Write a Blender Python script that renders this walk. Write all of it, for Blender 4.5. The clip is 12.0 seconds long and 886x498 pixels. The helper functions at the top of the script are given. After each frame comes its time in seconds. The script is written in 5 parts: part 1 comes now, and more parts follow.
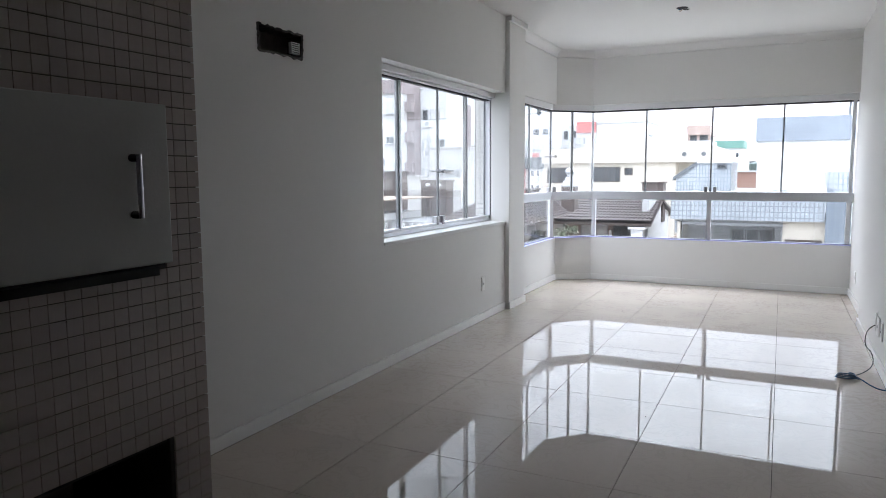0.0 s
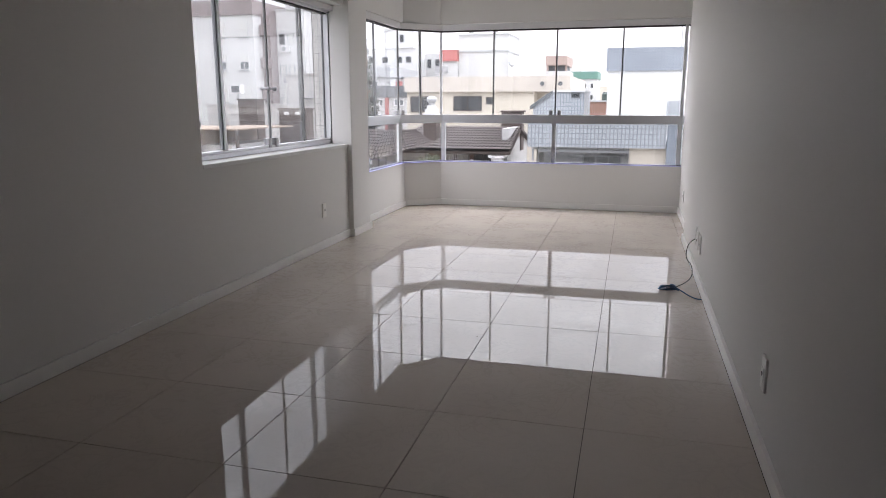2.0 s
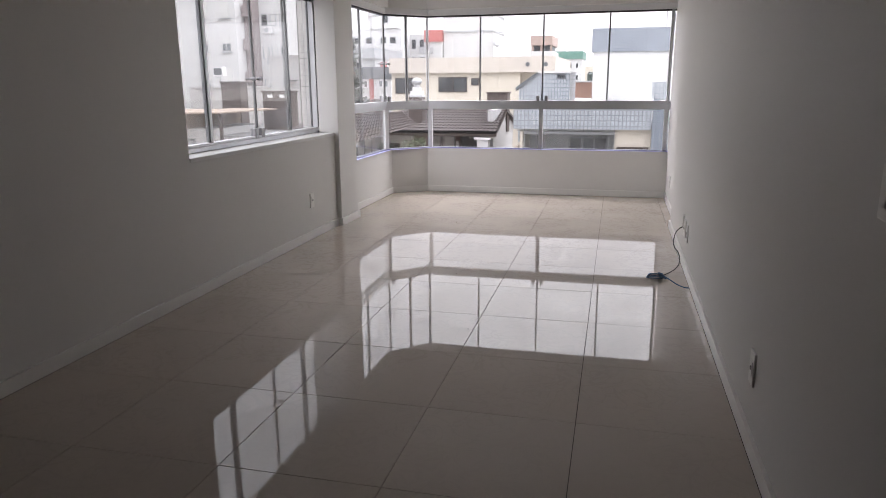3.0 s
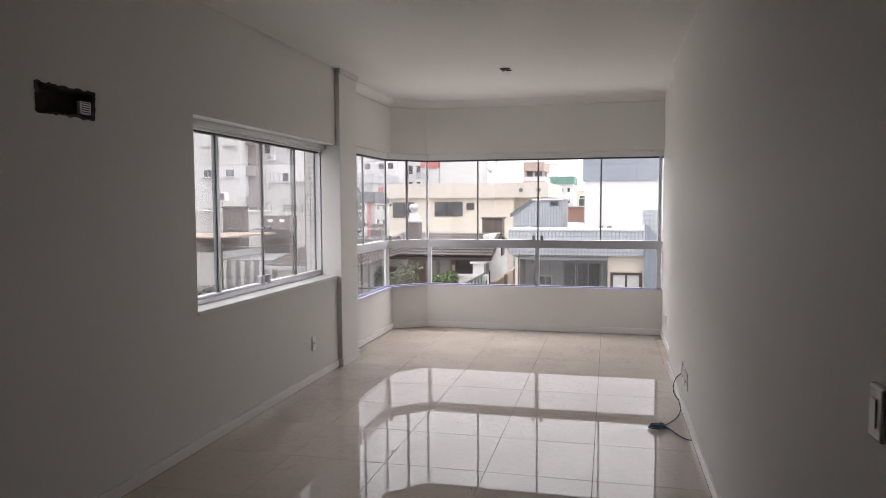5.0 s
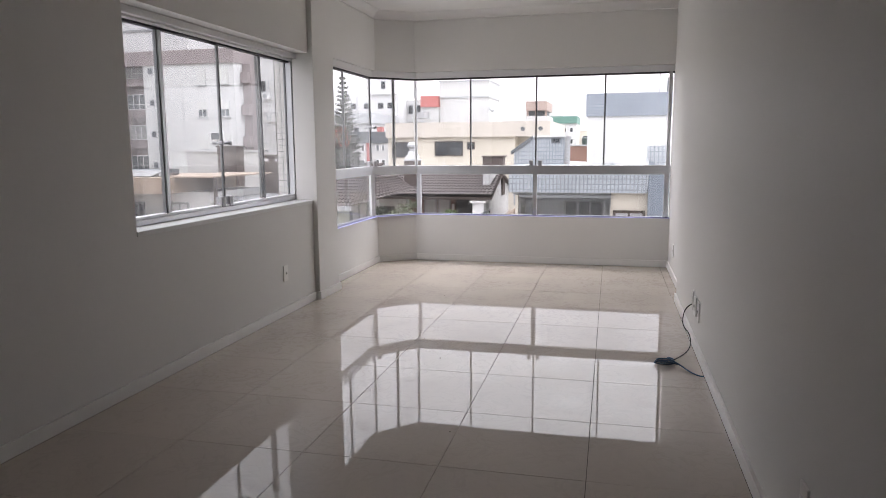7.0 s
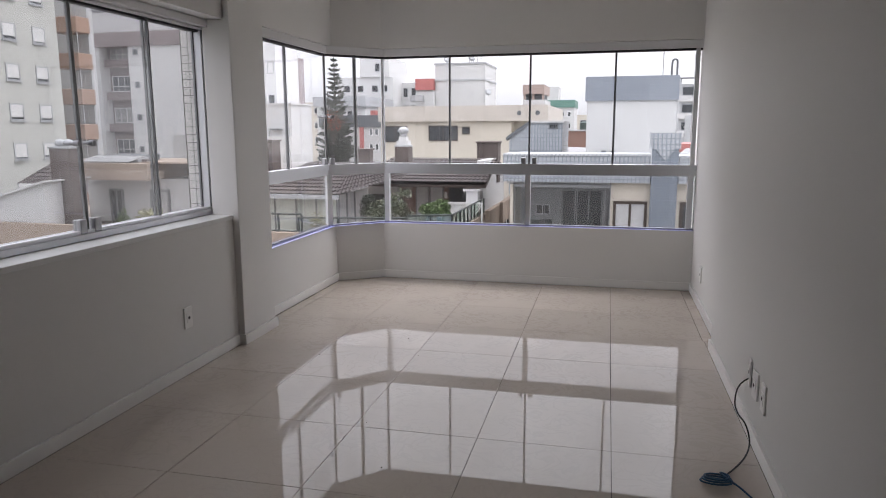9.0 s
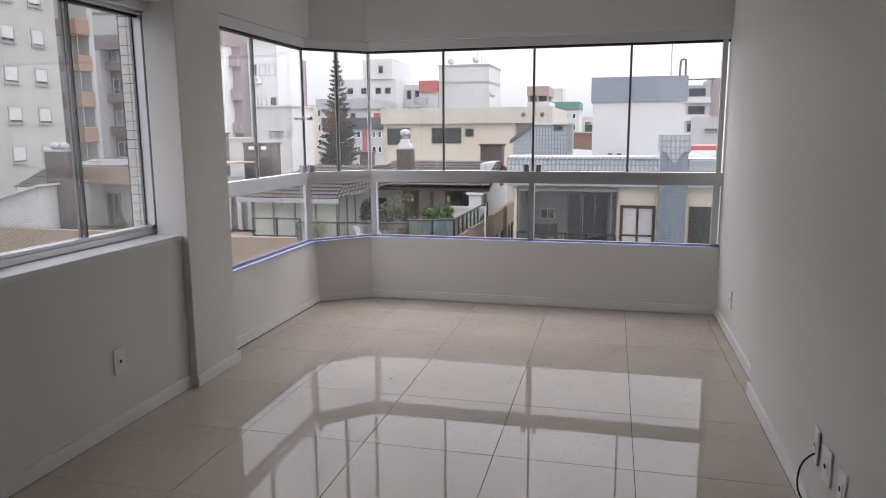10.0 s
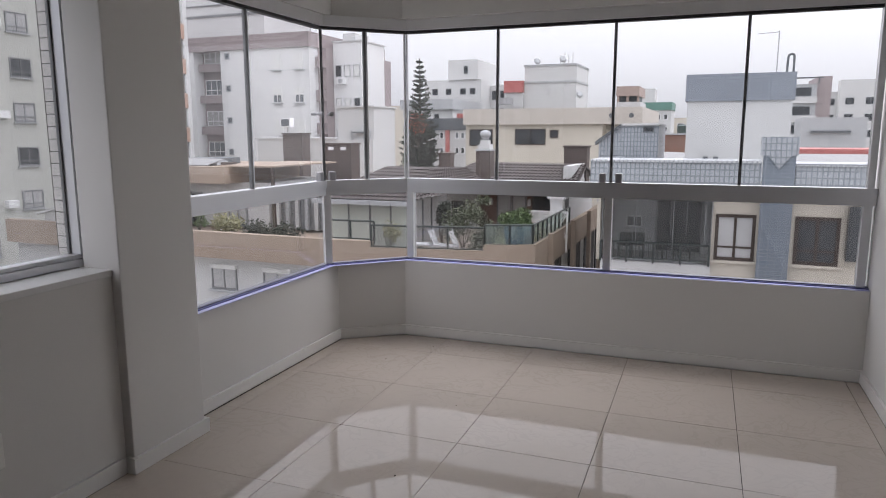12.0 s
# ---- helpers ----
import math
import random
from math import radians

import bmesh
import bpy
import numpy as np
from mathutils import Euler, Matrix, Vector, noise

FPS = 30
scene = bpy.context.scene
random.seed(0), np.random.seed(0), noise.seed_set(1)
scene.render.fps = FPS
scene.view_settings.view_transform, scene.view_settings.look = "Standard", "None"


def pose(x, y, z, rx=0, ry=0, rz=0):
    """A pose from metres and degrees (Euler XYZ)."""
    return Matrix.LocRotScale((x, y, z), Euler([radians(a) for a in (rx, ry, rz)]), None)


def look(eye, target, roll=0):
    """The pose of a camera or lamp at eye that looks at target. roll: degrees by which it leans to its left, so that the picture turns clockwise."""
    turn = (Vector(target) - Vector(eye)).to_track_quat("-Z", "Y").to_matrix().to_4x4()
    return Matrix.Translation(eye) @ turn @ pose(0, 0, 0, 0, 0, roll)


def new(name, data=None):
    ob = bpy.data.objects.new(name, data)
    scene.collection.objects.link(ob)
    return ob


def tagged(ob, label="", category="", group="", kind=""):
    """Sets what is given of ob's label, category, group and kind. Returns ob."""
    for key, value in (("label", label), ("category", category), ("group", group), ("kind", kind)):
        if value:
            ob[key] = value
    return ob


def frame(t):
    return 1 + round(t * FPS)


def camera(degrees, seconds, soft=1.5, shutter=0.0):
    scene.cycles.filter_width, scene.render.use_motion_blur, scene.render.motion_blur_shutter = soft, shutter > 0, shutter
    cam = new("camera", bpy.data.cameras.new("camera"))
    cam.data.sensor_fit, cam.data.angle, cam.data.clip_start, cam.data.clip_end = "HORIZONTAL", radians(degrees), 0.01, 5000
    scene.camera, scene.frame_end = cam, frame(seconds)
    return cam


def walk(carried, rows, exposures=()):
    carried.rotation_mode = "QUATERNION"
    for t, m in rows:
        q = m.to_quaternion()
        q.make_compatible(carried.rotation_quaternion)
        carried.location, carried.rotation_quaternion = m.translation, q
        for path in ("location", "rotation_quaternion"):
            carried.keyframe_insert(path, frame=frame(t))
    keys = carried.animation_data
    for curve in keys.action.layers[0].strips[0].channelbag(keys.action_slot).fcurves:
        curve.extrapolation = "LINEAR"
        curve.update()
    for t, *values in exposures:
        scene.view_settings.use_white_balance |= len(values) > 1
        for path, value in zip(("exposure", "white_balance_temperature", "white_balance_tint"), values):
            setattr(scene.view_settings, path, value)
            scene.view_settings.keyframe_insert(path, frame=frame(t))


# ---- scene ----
cam = camera(65.1, 12.0, soft=0.95)
EXPOSURES = [(0.0, 1.12, 6000, 13), (0.5, 0.64, 6150, 14), (1.0, 0.68, 6300, 16), (2.5, 0.64, 6600, 19), (4.5, 0.57, 6800, 20), (5.5, 0.6, 6850, 20), (7.0, 0.62, 6650, 19), (9.0, 0.08, 6550, 19), (10.5, -0.03, 6550, 19), (12.0, -0.3, 6500, 19)]
PATH = [
    (0, (0.585, 0.483, 1.323), (-0.285, 2.271, 1.106), -0.3),
    (0.5, (0.692, 0.676, 1.301), (-0.054, 2.518, 1.077), -0.0),
    (1, (0.738, 0.737, 1.259), (0.098, 2.614, 1.001), -0.1),
    (1.5, (0.733, 0.758, 1.24), (0.164, 2.646, 0.909), -0.2),
    (2, (0.716, 0.756, 1.236), (0.21, 2.647, 0.823), 0.0),
    (2.5, (0.704, 0.775, 1.246), (0.231, 2.661, 0.777), -0.1),
    (4.5, (0.675, 0.676, 1.513), (0.216, 2.602, 1.232), -0.3),
    (5, (0.67, 0.679, 1.521), (0.207, 2.621, 1.394), -0.2),
    (5.5, (0.645, 0.752, 1.459), (0.181, 2.696, 1.368), -0.1),
    (6, (0.594, 0.949, 1.379), (0.129, 2.892, 1.284), -0.1),
    (6.5, (0.561, 1.104, 1.319), (0.097, 3.041, 1.133), -0.1),
    (7, (0.663, 1.277, 1.303), (0.198, 3.201, 1.012), -0.4),
    (9, (0.542, 2.743, 1.397), (0.088, 4.661, 1.06), -0.2),
    (9.5, (0.438, 3.118, 1.434), (-0.018, 5.036, 1.096), -0.1),
    (10, (0.469, 3.465, 1.405), (0.002, 5.381, 1.074), -0.3),
    (10.5, (0.487, 3.814, 1.414), (0.009, 5.727, 1.081), -0.1),
    (11, (0.442, 4.131, 1.415), (-0.073, 6.035, 1.086), -0.1),
    (11.5, (0.434, 4.43, 1.398), (-0.124, 6.322, 1.07), -0.1),
    (12, (0.393, 4.689, 1.393), (-0.303, 6.535, 1.066), -0.1),
]
walk(cam, [(t, look(eye, target, roll)) for t, eye, target, roll in PATH], EXPOSURES)

# ---------------- daylight: an overcast sky ----------------
world = bpy.data.worlds.new("overcast_sky")
scene.world = world
world.use_nodes = True
wn, wl = world.node_tree.nodes, world.node_tree.links
sky = wn.new("ShaderNodeTexSky")
sky.sky_type, sky.sun_disc = "NISHITA", False
sky.sun_elevation, sky.sun_rotation = radians(55), radians(53)
sky.air_density, sky.dust_density, sky.ozone_density = 1.5, 2.0, 1.0
grey = wn.new("ShaderNodeHueSaturation")
grey.inputs["Saturation"].default_value = 0.0
grey.inputs["Value"].default_value = 0.25
wl.new(sky.outputs[0], grey.inputs["Color"])
even = wn.new("ShaderNodeGamma")      # cloud evens the dome out
even.inputs["Gamma"].default_value = 0.28
wl.new(grey.outputs[0], even.inputs["Color"])
# under cloud the zenith is some three times as bright as the horizon
way, up, lift, dome = (wn.new(k) for k in ("ShaderNodeTexCoord", "ShaderNodeSeparateXYZ", "ShaderNodeMapRange", "ShaderNodeVectorMath"))
lift.inputs["From Min"].default_value, lift.inputs["From Max"].default_value = 0.0, 1.0
lift.inputs["To Min"].default_value, lift.inputs["To Max"].default_value = 8.0, 38.0
dome.operation = "MULTIPLY"
wl.new(way.outputs["Generated"], up.inputs[0])
wl.new(up.outputs["Z"], lift.inputs["Value"])
wl.new(even.outputs[0], dome.inputs[0])
wl.new(lift.outputs[0], dome.inputs[1])
cool = wn.new("ShaderNodeVectorMath")
cool.operation = "MULTIPLY"
cool.inputs[1].default_value = (0.96, 0.985, 1.03)
wl.new(dome.outputs[0], cool.inputs[0])
wl.new(cool.outputs[0], wn["Background"].inputs["Color"])
wn["Background"].inputs["Strength"].default_value = 0.15
sun = new("sun", bpy.data.lights.new("sun", "SUN"))
sun.data.energy, sun.data.angle, sun.data.color = 0.95, radians(30), (1.0, 0.985, 0.965)
sun.matrix_world = look((0, 0, 30), (-8, -6, 15.7))

# ---------------- materials ----------------


def mat(name, color, rough=0.6, metal=0.0, vary=0.06, scale=3.0, fine=60.0, bump=0.05, spec=0.5, island=0.0, per_object=0.0):
    """A painted, plastered or metal surface: colour varied at two scales, fine relief."""
    m = bpy.data.materials.new(name)
    m.use_nodes = True
    n, l = m.node_tree.nodes, m.node_tree.links
    b = n["Principled BSDF"]
    b.inputs["Roughness"].default_value, b.inputs["Metallic"].default_value = rough, metal
    b.inputs["Specular IOR Level"].default_value = spec
    co = n.new("ShaderNodeTexCoord")
    big, small = n.new("ShaderNodeTexNoise"), n.new("ShaderNodeTexNoise")
    for node, sc in ((big, scale), (small, fine)):
        node.inputs["Scale"].default_value = sc
        node.inputs["Detail"].default_value = 4
        l.new(co.outputs["Object"], node.inputs["Vector"])
    add = n.new("ShaderNodeMath")
    add.operation = "MULTIPLY_ADD"
    l.new(small.outputs["Fac"], add.inputs[0])
    add.inputs[1].default_value = 0.35
    l.new(big.outputs["Fac"], add.inputs[2])
    last = add.outputs[0]
    if island or per_object:
        src = n.new("ShaderNodeNewGeometry").outputs["Random Per Island"] if island else n.new("ShaderNodeObjectInfo").outputs["Random"]
        more = n.new("ShaderNodeMath")
        more.operation = "MULTIPLY_ADD"
        l.new(src, more.inputs[0])
        more.inputs[1].default_value = island or per_object
        l.new(last, more.inputs[2])
        last = more.outputs[0]
    ramp = n.new("ShaderNodeMapRange")
    ramp.inputs["From Min"].default_value, ramp.inputs["From Max"].default_value = 0.3, 1.0 + (island or per_object)
    ramp.inputs["To Min"].default_value, ramp.inputs["To Max"].default_value = 1 - vary, 1 + vary
    l.new(last, ramp.inputs["Value"])
    mul = n.new("ShaderNodeVectorMath")
    mul.operation = "MULTIPLY"
    mul.inputs[0].default_value = color
    l.new(ramp.outputs[0], mul.inputs[1])
    l.new(mul.outputs[0], b.inputs["Base Color"])
    if bump:
        bp = n.new("ShaderNodeBump")
        bp.inputs["Strength"].default_value, bp.inputs["Distance"].default_value = bump, 0.01
        l.new(small.outputs["Fac"], bp.inputs["Height"])
        l.new(bp.outputs[0], b.inputs["Normal"])
    return m


def tiled_mat(name, color, joint, w, h, rough=0.35, offset=0.0, gap=0.10, vary=0.06):
    """Small wall tiles far off, with recessed joints; the pattern runs up the wall."""
    m = bpy.data.materials.new(name)
    m.use_nodes = True
    n, l = m.node_tree.nodes, m.node_tree.links
    b = n["Principled BSDF"]
    b.inputs["Roughness"].default_value = rough
    co, sep, com, sm = (n.new(k) for k in ("ShaderNodeTexCoord", "ShaderNodeSeparateXYZ", "ShaderNodeCombineXYZ", "ShaderNodeMath"))
    l.new(co.outputs["Object"], sep.inputs[0])
    l.new(sep.outputs["X"], sm.inputs[0])
    l.new(sep.outputs["Y"], sm.inputs[1])
    l.new(sm.outputs[0], com.inputs["X"])
    l.new(sep.outputs["Z"], com.inputs["Y"])
    br = n.new("ShaderNodeTexBrick")
    br.offset = offset
    br.inputs["Scale"].default_value = 1.0
    br.inputs["Brick Width"].default_value, br.inputs["Row Height"].default_value = w, h
    br.inputs["Mortar Size"].default_value, br.inputs["Mortar Smooth"].default_value = gap * h, 0.1
    br.inputs["Color1"].default_value = (*[c * (1 - vary) for c in color], 1)
    br.inputs["Color2"].default_value = (*[min(1, c * (1 + vary)) for c in color], 1)
    br.inputs["Mortar"].default_value = (*joint, 1)
    l.new(com.outputs[0], br.inputs["Vector"])
    stain = n.new("ShaderNodeTexNoise")
    stain.inputs["Scale"].default_value = 0.7
    l.new(co.outputs["Object"], stain.inputs["Vector"])
    rng = n.new("ShaderNodeMapRange")
    rng.inputs["To Min"].default_value, rng.inputs["To Max"].default_value = 0.85, 1.1
    l.new(stain.outputs["Fac"], rng.inputs["Value"])
    mul = n.new("ShaderNodeVectorMath")
    mul.operation = "MULTIPLY"
    l.new(br.outputs["Color"], mul.inputs[0])
    l.new(rng.outputs[0], mul.inputs[1])
    l.new(mul.outputs[0], b.inputs["Base Color"])
    bp = n.new("ShaderNodeBump")
    bp.inputs["Strength"].default_value, bp.inputs["Distance"].default_value = 0.4, -0.01
    l.new(br.outputs["Fac"], bp.inputs["Height"])
    l.new(bp.outputs[0], b.inputs["Normal"])
    return m


def glass_mat(name, tint=(0.82, 0.835, 0.83), base=0.04, haze=0.008):
    """A thin pane: what is not reflected goes straight through, dimmed by tint; a trace of dust and added haze
    scatters.
    """
    m = bpy.data.materials.new(name)
    m.use_nodes = True
    n, l = m.node_tree.nodes, m.node_tree.links
    n.remove(n["Principled BSDF"])
    tr, gl, df, mx, dust, lw = (n.new(k) for k in ("ShaderNodeBsdfTransparent", "ShaderNodeBsdfGlossy", "ShaderNodeBsdfTranslucent",
                                                   "ShaderNodeMixShader", "ShaderNodeMixShader", "ShaderNodeLayerWeight"))
    tr.inputs["Color"].default_value = (*tint, 1)
    gl.inputs["Roughness"].default_value = 0.0
    df.inputs["Color"].default_value = (0.7, 0.7, 0.7, 1)
    lw.inputs["Blend"].default_value = 0.5
    pw, ma = n.new("ShaderNodeMath"), n.new("ShaderNodeMath")
    pw.operation, ma.operation = "POWER", "MULTIPLY_ADD"
    pw.inputs[1].default_value = 5.0
    ma.inputs[1].default_value, ma.inputs[2].default_value = 1 - base, base
    l.new(lw.outputs["Facing"], pw.inputs[0])
    l.new(pw.outputs[0], ma.inputs[0])
    co, no, rg = n.new("ShaderNodeTexCoord"), n.new("ShaderNodeTexNoise"), n.new("ShaderNodeMapRange")
    no.inputs["Scale"].default_value, no.inputs["Detail"].default_value = 2.5, 6
    rg.inputs["From Min"].default_value, rg.inputs["From Max"].default_value = 0.3, 0.75
    rg.inputs["To Min"].default_value, rg.inputs["To Max"].default_value = haze * 0.3, haze * 1.6
    run = n.new("ShaderNodeMapping")      # rain and wiping draw the dust out downwards
    run.inputs["Scale"].default_value = (1.0, 1.0, 0.45)
    l.new(co.outputs["Object"], run.inputs["Vector"])
    l.new(run.outputs[0], no.inputs["Vector"])
    l.new(no.outputs["Fac"], rg.inputs["Value"])
    l.new(rg.outputs[0], dust.inputs[0])
    l.new(tr.outputs[0], dust.inputs[1])
    l.new(df.outputs[0], dust.inputs[2])
    l.new(ma.outputs[0], mx.inputs[0])
    l.new(dust.outputs[0], mx.inputs[1])
    l.new(gl.outputs[0], mx.inputs[2])
    l.new(mx.outputs[0], n["Material Output"].inputs["Surface"])
    return m


def floor_mat():
    """Polished cream porcelain with a veil of dust and wiping marks that dull its gloss in places."""
    m = mat("polished_porcelain", (0.53, 0.465, 0.40), rough=0.05, vary=0.05, scale=1.2, fine=25, bump=0.0, spec=0.6, per_object=0.25)
    n, l = m.node_tree.nodes, m.node_tree.links
    b = n["Principled BSDF"]
    geo = n.new("ShaderNodeNewGeometry")
    wipe, cloud = n.new("ShaderNodeTexNoise"), n.new("ShaderNodeTexNoise")
    wipe.inputs["Scale"].default_value, wipe.inputs["Detail"].default_value, wipe.inputs["Distortion"].default_value = 5.5, 2.0, 2.2
    cloud.inputs["Scale"].default_value, cloud.inputs["Detail"].default_value = 2.4, 3
    l.new(geo.outputs["Position"], wipe.inputs["Vector"])
    l.new(geo.outputs["Position"], cloud.inputs["Vector"])
    off, size, stroke, veil, both = (n.new(k) for k in ("ShaderNodeMath", "ShaderNodeMath", "ShaderNodeMapRange", "ShaderNodeMapRange", "ShaderNodeMath"))
    off.operation, size.operation, both.operation = "SUBTRACT", "ABSOLUTE", "MULTIPLY"
    off.inputs[1].default_value = 0.5
    l.new(wipe.outputs["Fac"], off.inputs[0])
    l.new(off.outputs[0], size.inputs[0])
    stroke.inputs["From Min"].default_value, stroke.inputs["From Max"].default_value = 0.012, 0.05
    stroke.inputs["To Min"].default_value, stroke.inputs["To Max"].default_value = 1.0, 0.0
    l.new(size.outputs[0], stroke.inputs["Value"])
    veil.inputs["From Min"].default_value, veil.inputs["From Max"].default_value = 0.34, 0.62
    l.new(cloud.outputs["Fac"], veil.inputs["Value"])
    l.new(stroke.outputs[0], both.inputs[0])
    l.new(veil.outputs[0], both.inputs[1])
    mix = n.new("ShaderNodeMath")
    mix.operation = "MULTIPLY_ADD"
    mix.inputs[1].default_value = 0.3
    l.new(veil.outputs[0], mix.inputs[0])
    l.new(both.outputs[0], mix.inputs[2])
    b.inputs["Roughness"].default_value, b.inputs["Specular IOR Level"].default_value = 0.02, 0.5
    dull, blend, rg = n.new("ShaderNodeBsdfPrincipled"), n.new("ShaderNodeMixShader"), n.new("ShaderNodeMapRange")
    l.new(b.inputs["Base Color"].links[0].from_socket, dull.inputs["Base Color"])      # a dried film of cleaning water and dust
    dull.inputs["Roughness"].default_value, dull.inputs["Specular IOR Level"].default_value = 0.55, 0.25
    rg.inputs["To Min"].default_value, rg.inputs["To Max"].default_value = 0.36, 0.04
    l.new(mix.outputs[0], rg.inputs["Value"])
    l.new(rg.outputs[0], blend.inputs[0])
    l.new(b.outputs[0], blend.inputs[1])
    l.new(dull.outputs[0], blend.inputs[2])
    l.new(blend.outputs[0], n["Material Output"].inputs["Surface"])
    return m


PAINT = mat("white_wall_paint", (0.71, 0.70, 0.675), 0.55, vary=0.015, scale=1.5, fine=220, bump=0.06)
CEIL = mat("white_ceiling_paint", (0.74, 0.73, 0.705), 0.7, vary=0.015, scale=1.2, fine=180, bump=0.05)
# grey for the unseen back walls, chosen to throw less light back
PAINT_B = mat("unseen_wall_warm_grey", (0.42, 0.40, 0.37), 0.6, vary=0.02, scale=1.5, fine=220, bump=0.06)
BOARD = mat("white_skirting_gloss", (0.78, 0.77, 0.745), 0.3, vary=0.02, bump=0.02)
PORCELAIN = floor_mat()
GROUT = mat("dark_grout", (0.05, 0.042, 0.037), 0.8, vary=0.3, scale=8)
ALU = mat("silver_anodised_aluminium", (0.62, 0.63, 0.65), 0.38, metal=0.75, vary=0.04, fine=120, bump=0.02)
ALU_W = mat("white_coated_aluminium", (0.72, 0.72, 0.72), 0.35, metal=0.1, vary=0.03, bump=0.02)
ALU_D = mat("dull_blue_grey_aluminium", (0.16, 0.165, 0.21), 0.5, metal=0.4, vary=0.05)
SEAL = mat("black_rubber_seal", (0.03, 0.03, 0.033), 0.6)
CHROME = mat("brushed_steel", (0.36, 0.36, 0.37), 0.35, metal=0.6, vary=0.05)
HANDLE = mat("polished_steel", (0.66, 0.66, 0.67), 0.28, metal=0.8, vary=0.04)
EDGE_A = mat("dark_grey_pane_edge", (0.17, 0.175, 0.18), 0.4, metal=0.3)
COPE_T = tiled_mat("pale_coping_tiles", (0.46, 0.475, 0.49), (0.24, 0.26, 0.28), 0.14, 0.2, 0.3)
RUST_X = mat("faded_terracotta_paint", (0.33, 0.255, 0.225), 0.8, vary=0.08)
STEEL_D = mat("dull_steel", (0.25, 0.25, 0.26), 0.4, metal=0.8, vary=0.05)
FILM = mat("dark_blue_film", (0.07, 0.075, 0.24), 0.35, vary=0.2, scale=6)
FILM_P = mat("blue_protective_film", (0.42, 0.43, 0.76), 0.3, vary=0.2, scale=9)
SILL = mat("white_stone_sill", (0.76, 0.76, 0.75), 0.3, vary=0.04)
# tints added to dim the bright outdoors seen through the panes
GLASS = glass_mat("dimmed_window_glass")
# stronger veil: haze of reflections put in along with the dust
GLASS_V = glass_mat("veiled_window_glass", tint=(0.80, 0.815, 0.815), haze=0.022)
GLASS_W = glass_mat("dusty_window_glass", tint=(0.64, 0.655, 0.655), haze=0.03)
PLATE = mat("white_plastic", (0.82, 0.81, 0.78), 0.3, vary=0.02, bump=0.0)
BLACK = mat("black_plastic", (0.02, 0.02, 0.02), 0.5)
BLUE = mat("blue_cable_sheath", (0.012, 0.07, 0.15), 0.45)
HOLE = mat("dark_rough_cavity", (0.06, 0.052, 0.05), 0.9, vary=0.5, scale=20, bump=0.5)
STICKER = mat("white_paper_sticker", (0.75, 0.75, 0.75), 0.6)
INK = mat("grey_print", (0.12, 0.12, 0.12), 0.7)
CERAMIC = mat("beige_ceramic_mosaic", (0.37, 0.315, 0.29), 0.22, vary=0.1, scale=4, bump=0.01, per_object=0.5)
CERAMIC_S = mat("beige_ceramic_mosaic_far", (0.37, 0.315, 0.29), 0.22, vary=0.1, scale=4, bump=0.01, island=0.5)
MOSAIC_W = mat("white_ceramic_mosaic", (0.72, 0.70, 0.67), 0.2, vary=0.05, scale=4, bump=0.01, per_object=0.4)
STEEL_DOOR = mat("grey_enamelled_steel", (0.40, 0.40, 0.38), 0.35, vary=0.04, scale=2)
# near-black that stands in for the shade inside openings
SHADE = mat("opening_shade_black", (0.012, 0.011, 0.010), 0.9, vary=0.4)
WHITE_X = mat("weathered_white_render", (0.50, 0.50, 0.495), 0.85, vary=0.07, scale=0.35, fine=9, bump=0.1)
BRIGHT_X = mat("fresh_white_render", (0.66, 0.66, 0.655), 0.85, vary=0.05, scale=0.35, fine=9, bump=0.1)
CREAM_X = mat("cream_render", (0.50, 0.46, 0.395), 0.85, vary=0.06, scale=0.4, fine=9, bump=0.1)
PALE_X = mat("pale_green_grey_render", (0.48, 0.48, 0.445), 0.85, vary=0.05, scale=0.3, fine=8, bump=0.1)
TAN_X = mat("tan_render", (0.30, 0.235, 0.185), 0.85, vary=0.08, scale=0.5, fine=9, bump=0.1)
MAUVE_X = mat("mauve_brown_render", (0.29, 0.245, 0.245), 0.8, vary=0.08, scale=0.5, fine=9)
TERRA_X = mat("terracotta_render", (0.34, 0.215, 0.155), 0.8, vary=0.08, scale=0.5)
BRICK_X = tiled_mat("brown_brick", (0.20, 0.10, 0.075), (0.22, 0.17, 0.14), 0.24, 0.08, 0.8, 0.5, 0.12)
CHIM_X = tiled_mat("dark_brown_brick", (0.085, 0.062, 0.055), (0.07, 0.058, 0.052), 0.24, 0.08, 0.8, 0.5, 0.12)
BLUE_T = tiled_mat("grey_blue_tiles", (0.225, 0.25, 0.285), (0.15, 0.17, 0.20), 0.16, 0.16, 0.3)
BLUE_P = tiled_mat("pale_blue_tiles", (0.33, 0.355, 0.385), (0.19, 0.21, 0.23), 0.14, 0.2, 0.3)
BLUE_D = tiled_mat("dark_blue_tiles", (0.135, 0.16, 0.195), (0.22, 0.25, 0.28), 0.22, 0.11, 0.3)
CREAM_T = tiled_mat("cream_tiles", (0.47, 0.43, 0.385), (0.44, 0.41, 0.37), 0.5, 0.25, 0.5, 0.0, 0.04, 0.03)
ROOF_T = mat("grey_brown_roof_tile", (0.058, 0.044, 0.041), 0.6, vary=0.25, scale=1.5, fine=12, bump=0.15)
ROOF_G = mat("grey_roof_sheet", (0.20, 0.20, 0.20), 0.5, vary=0.15, scale=0.7)
RED_X = mat("red_paint", (0.38, 0.12, 0.11), 0.6, vary=0.08)
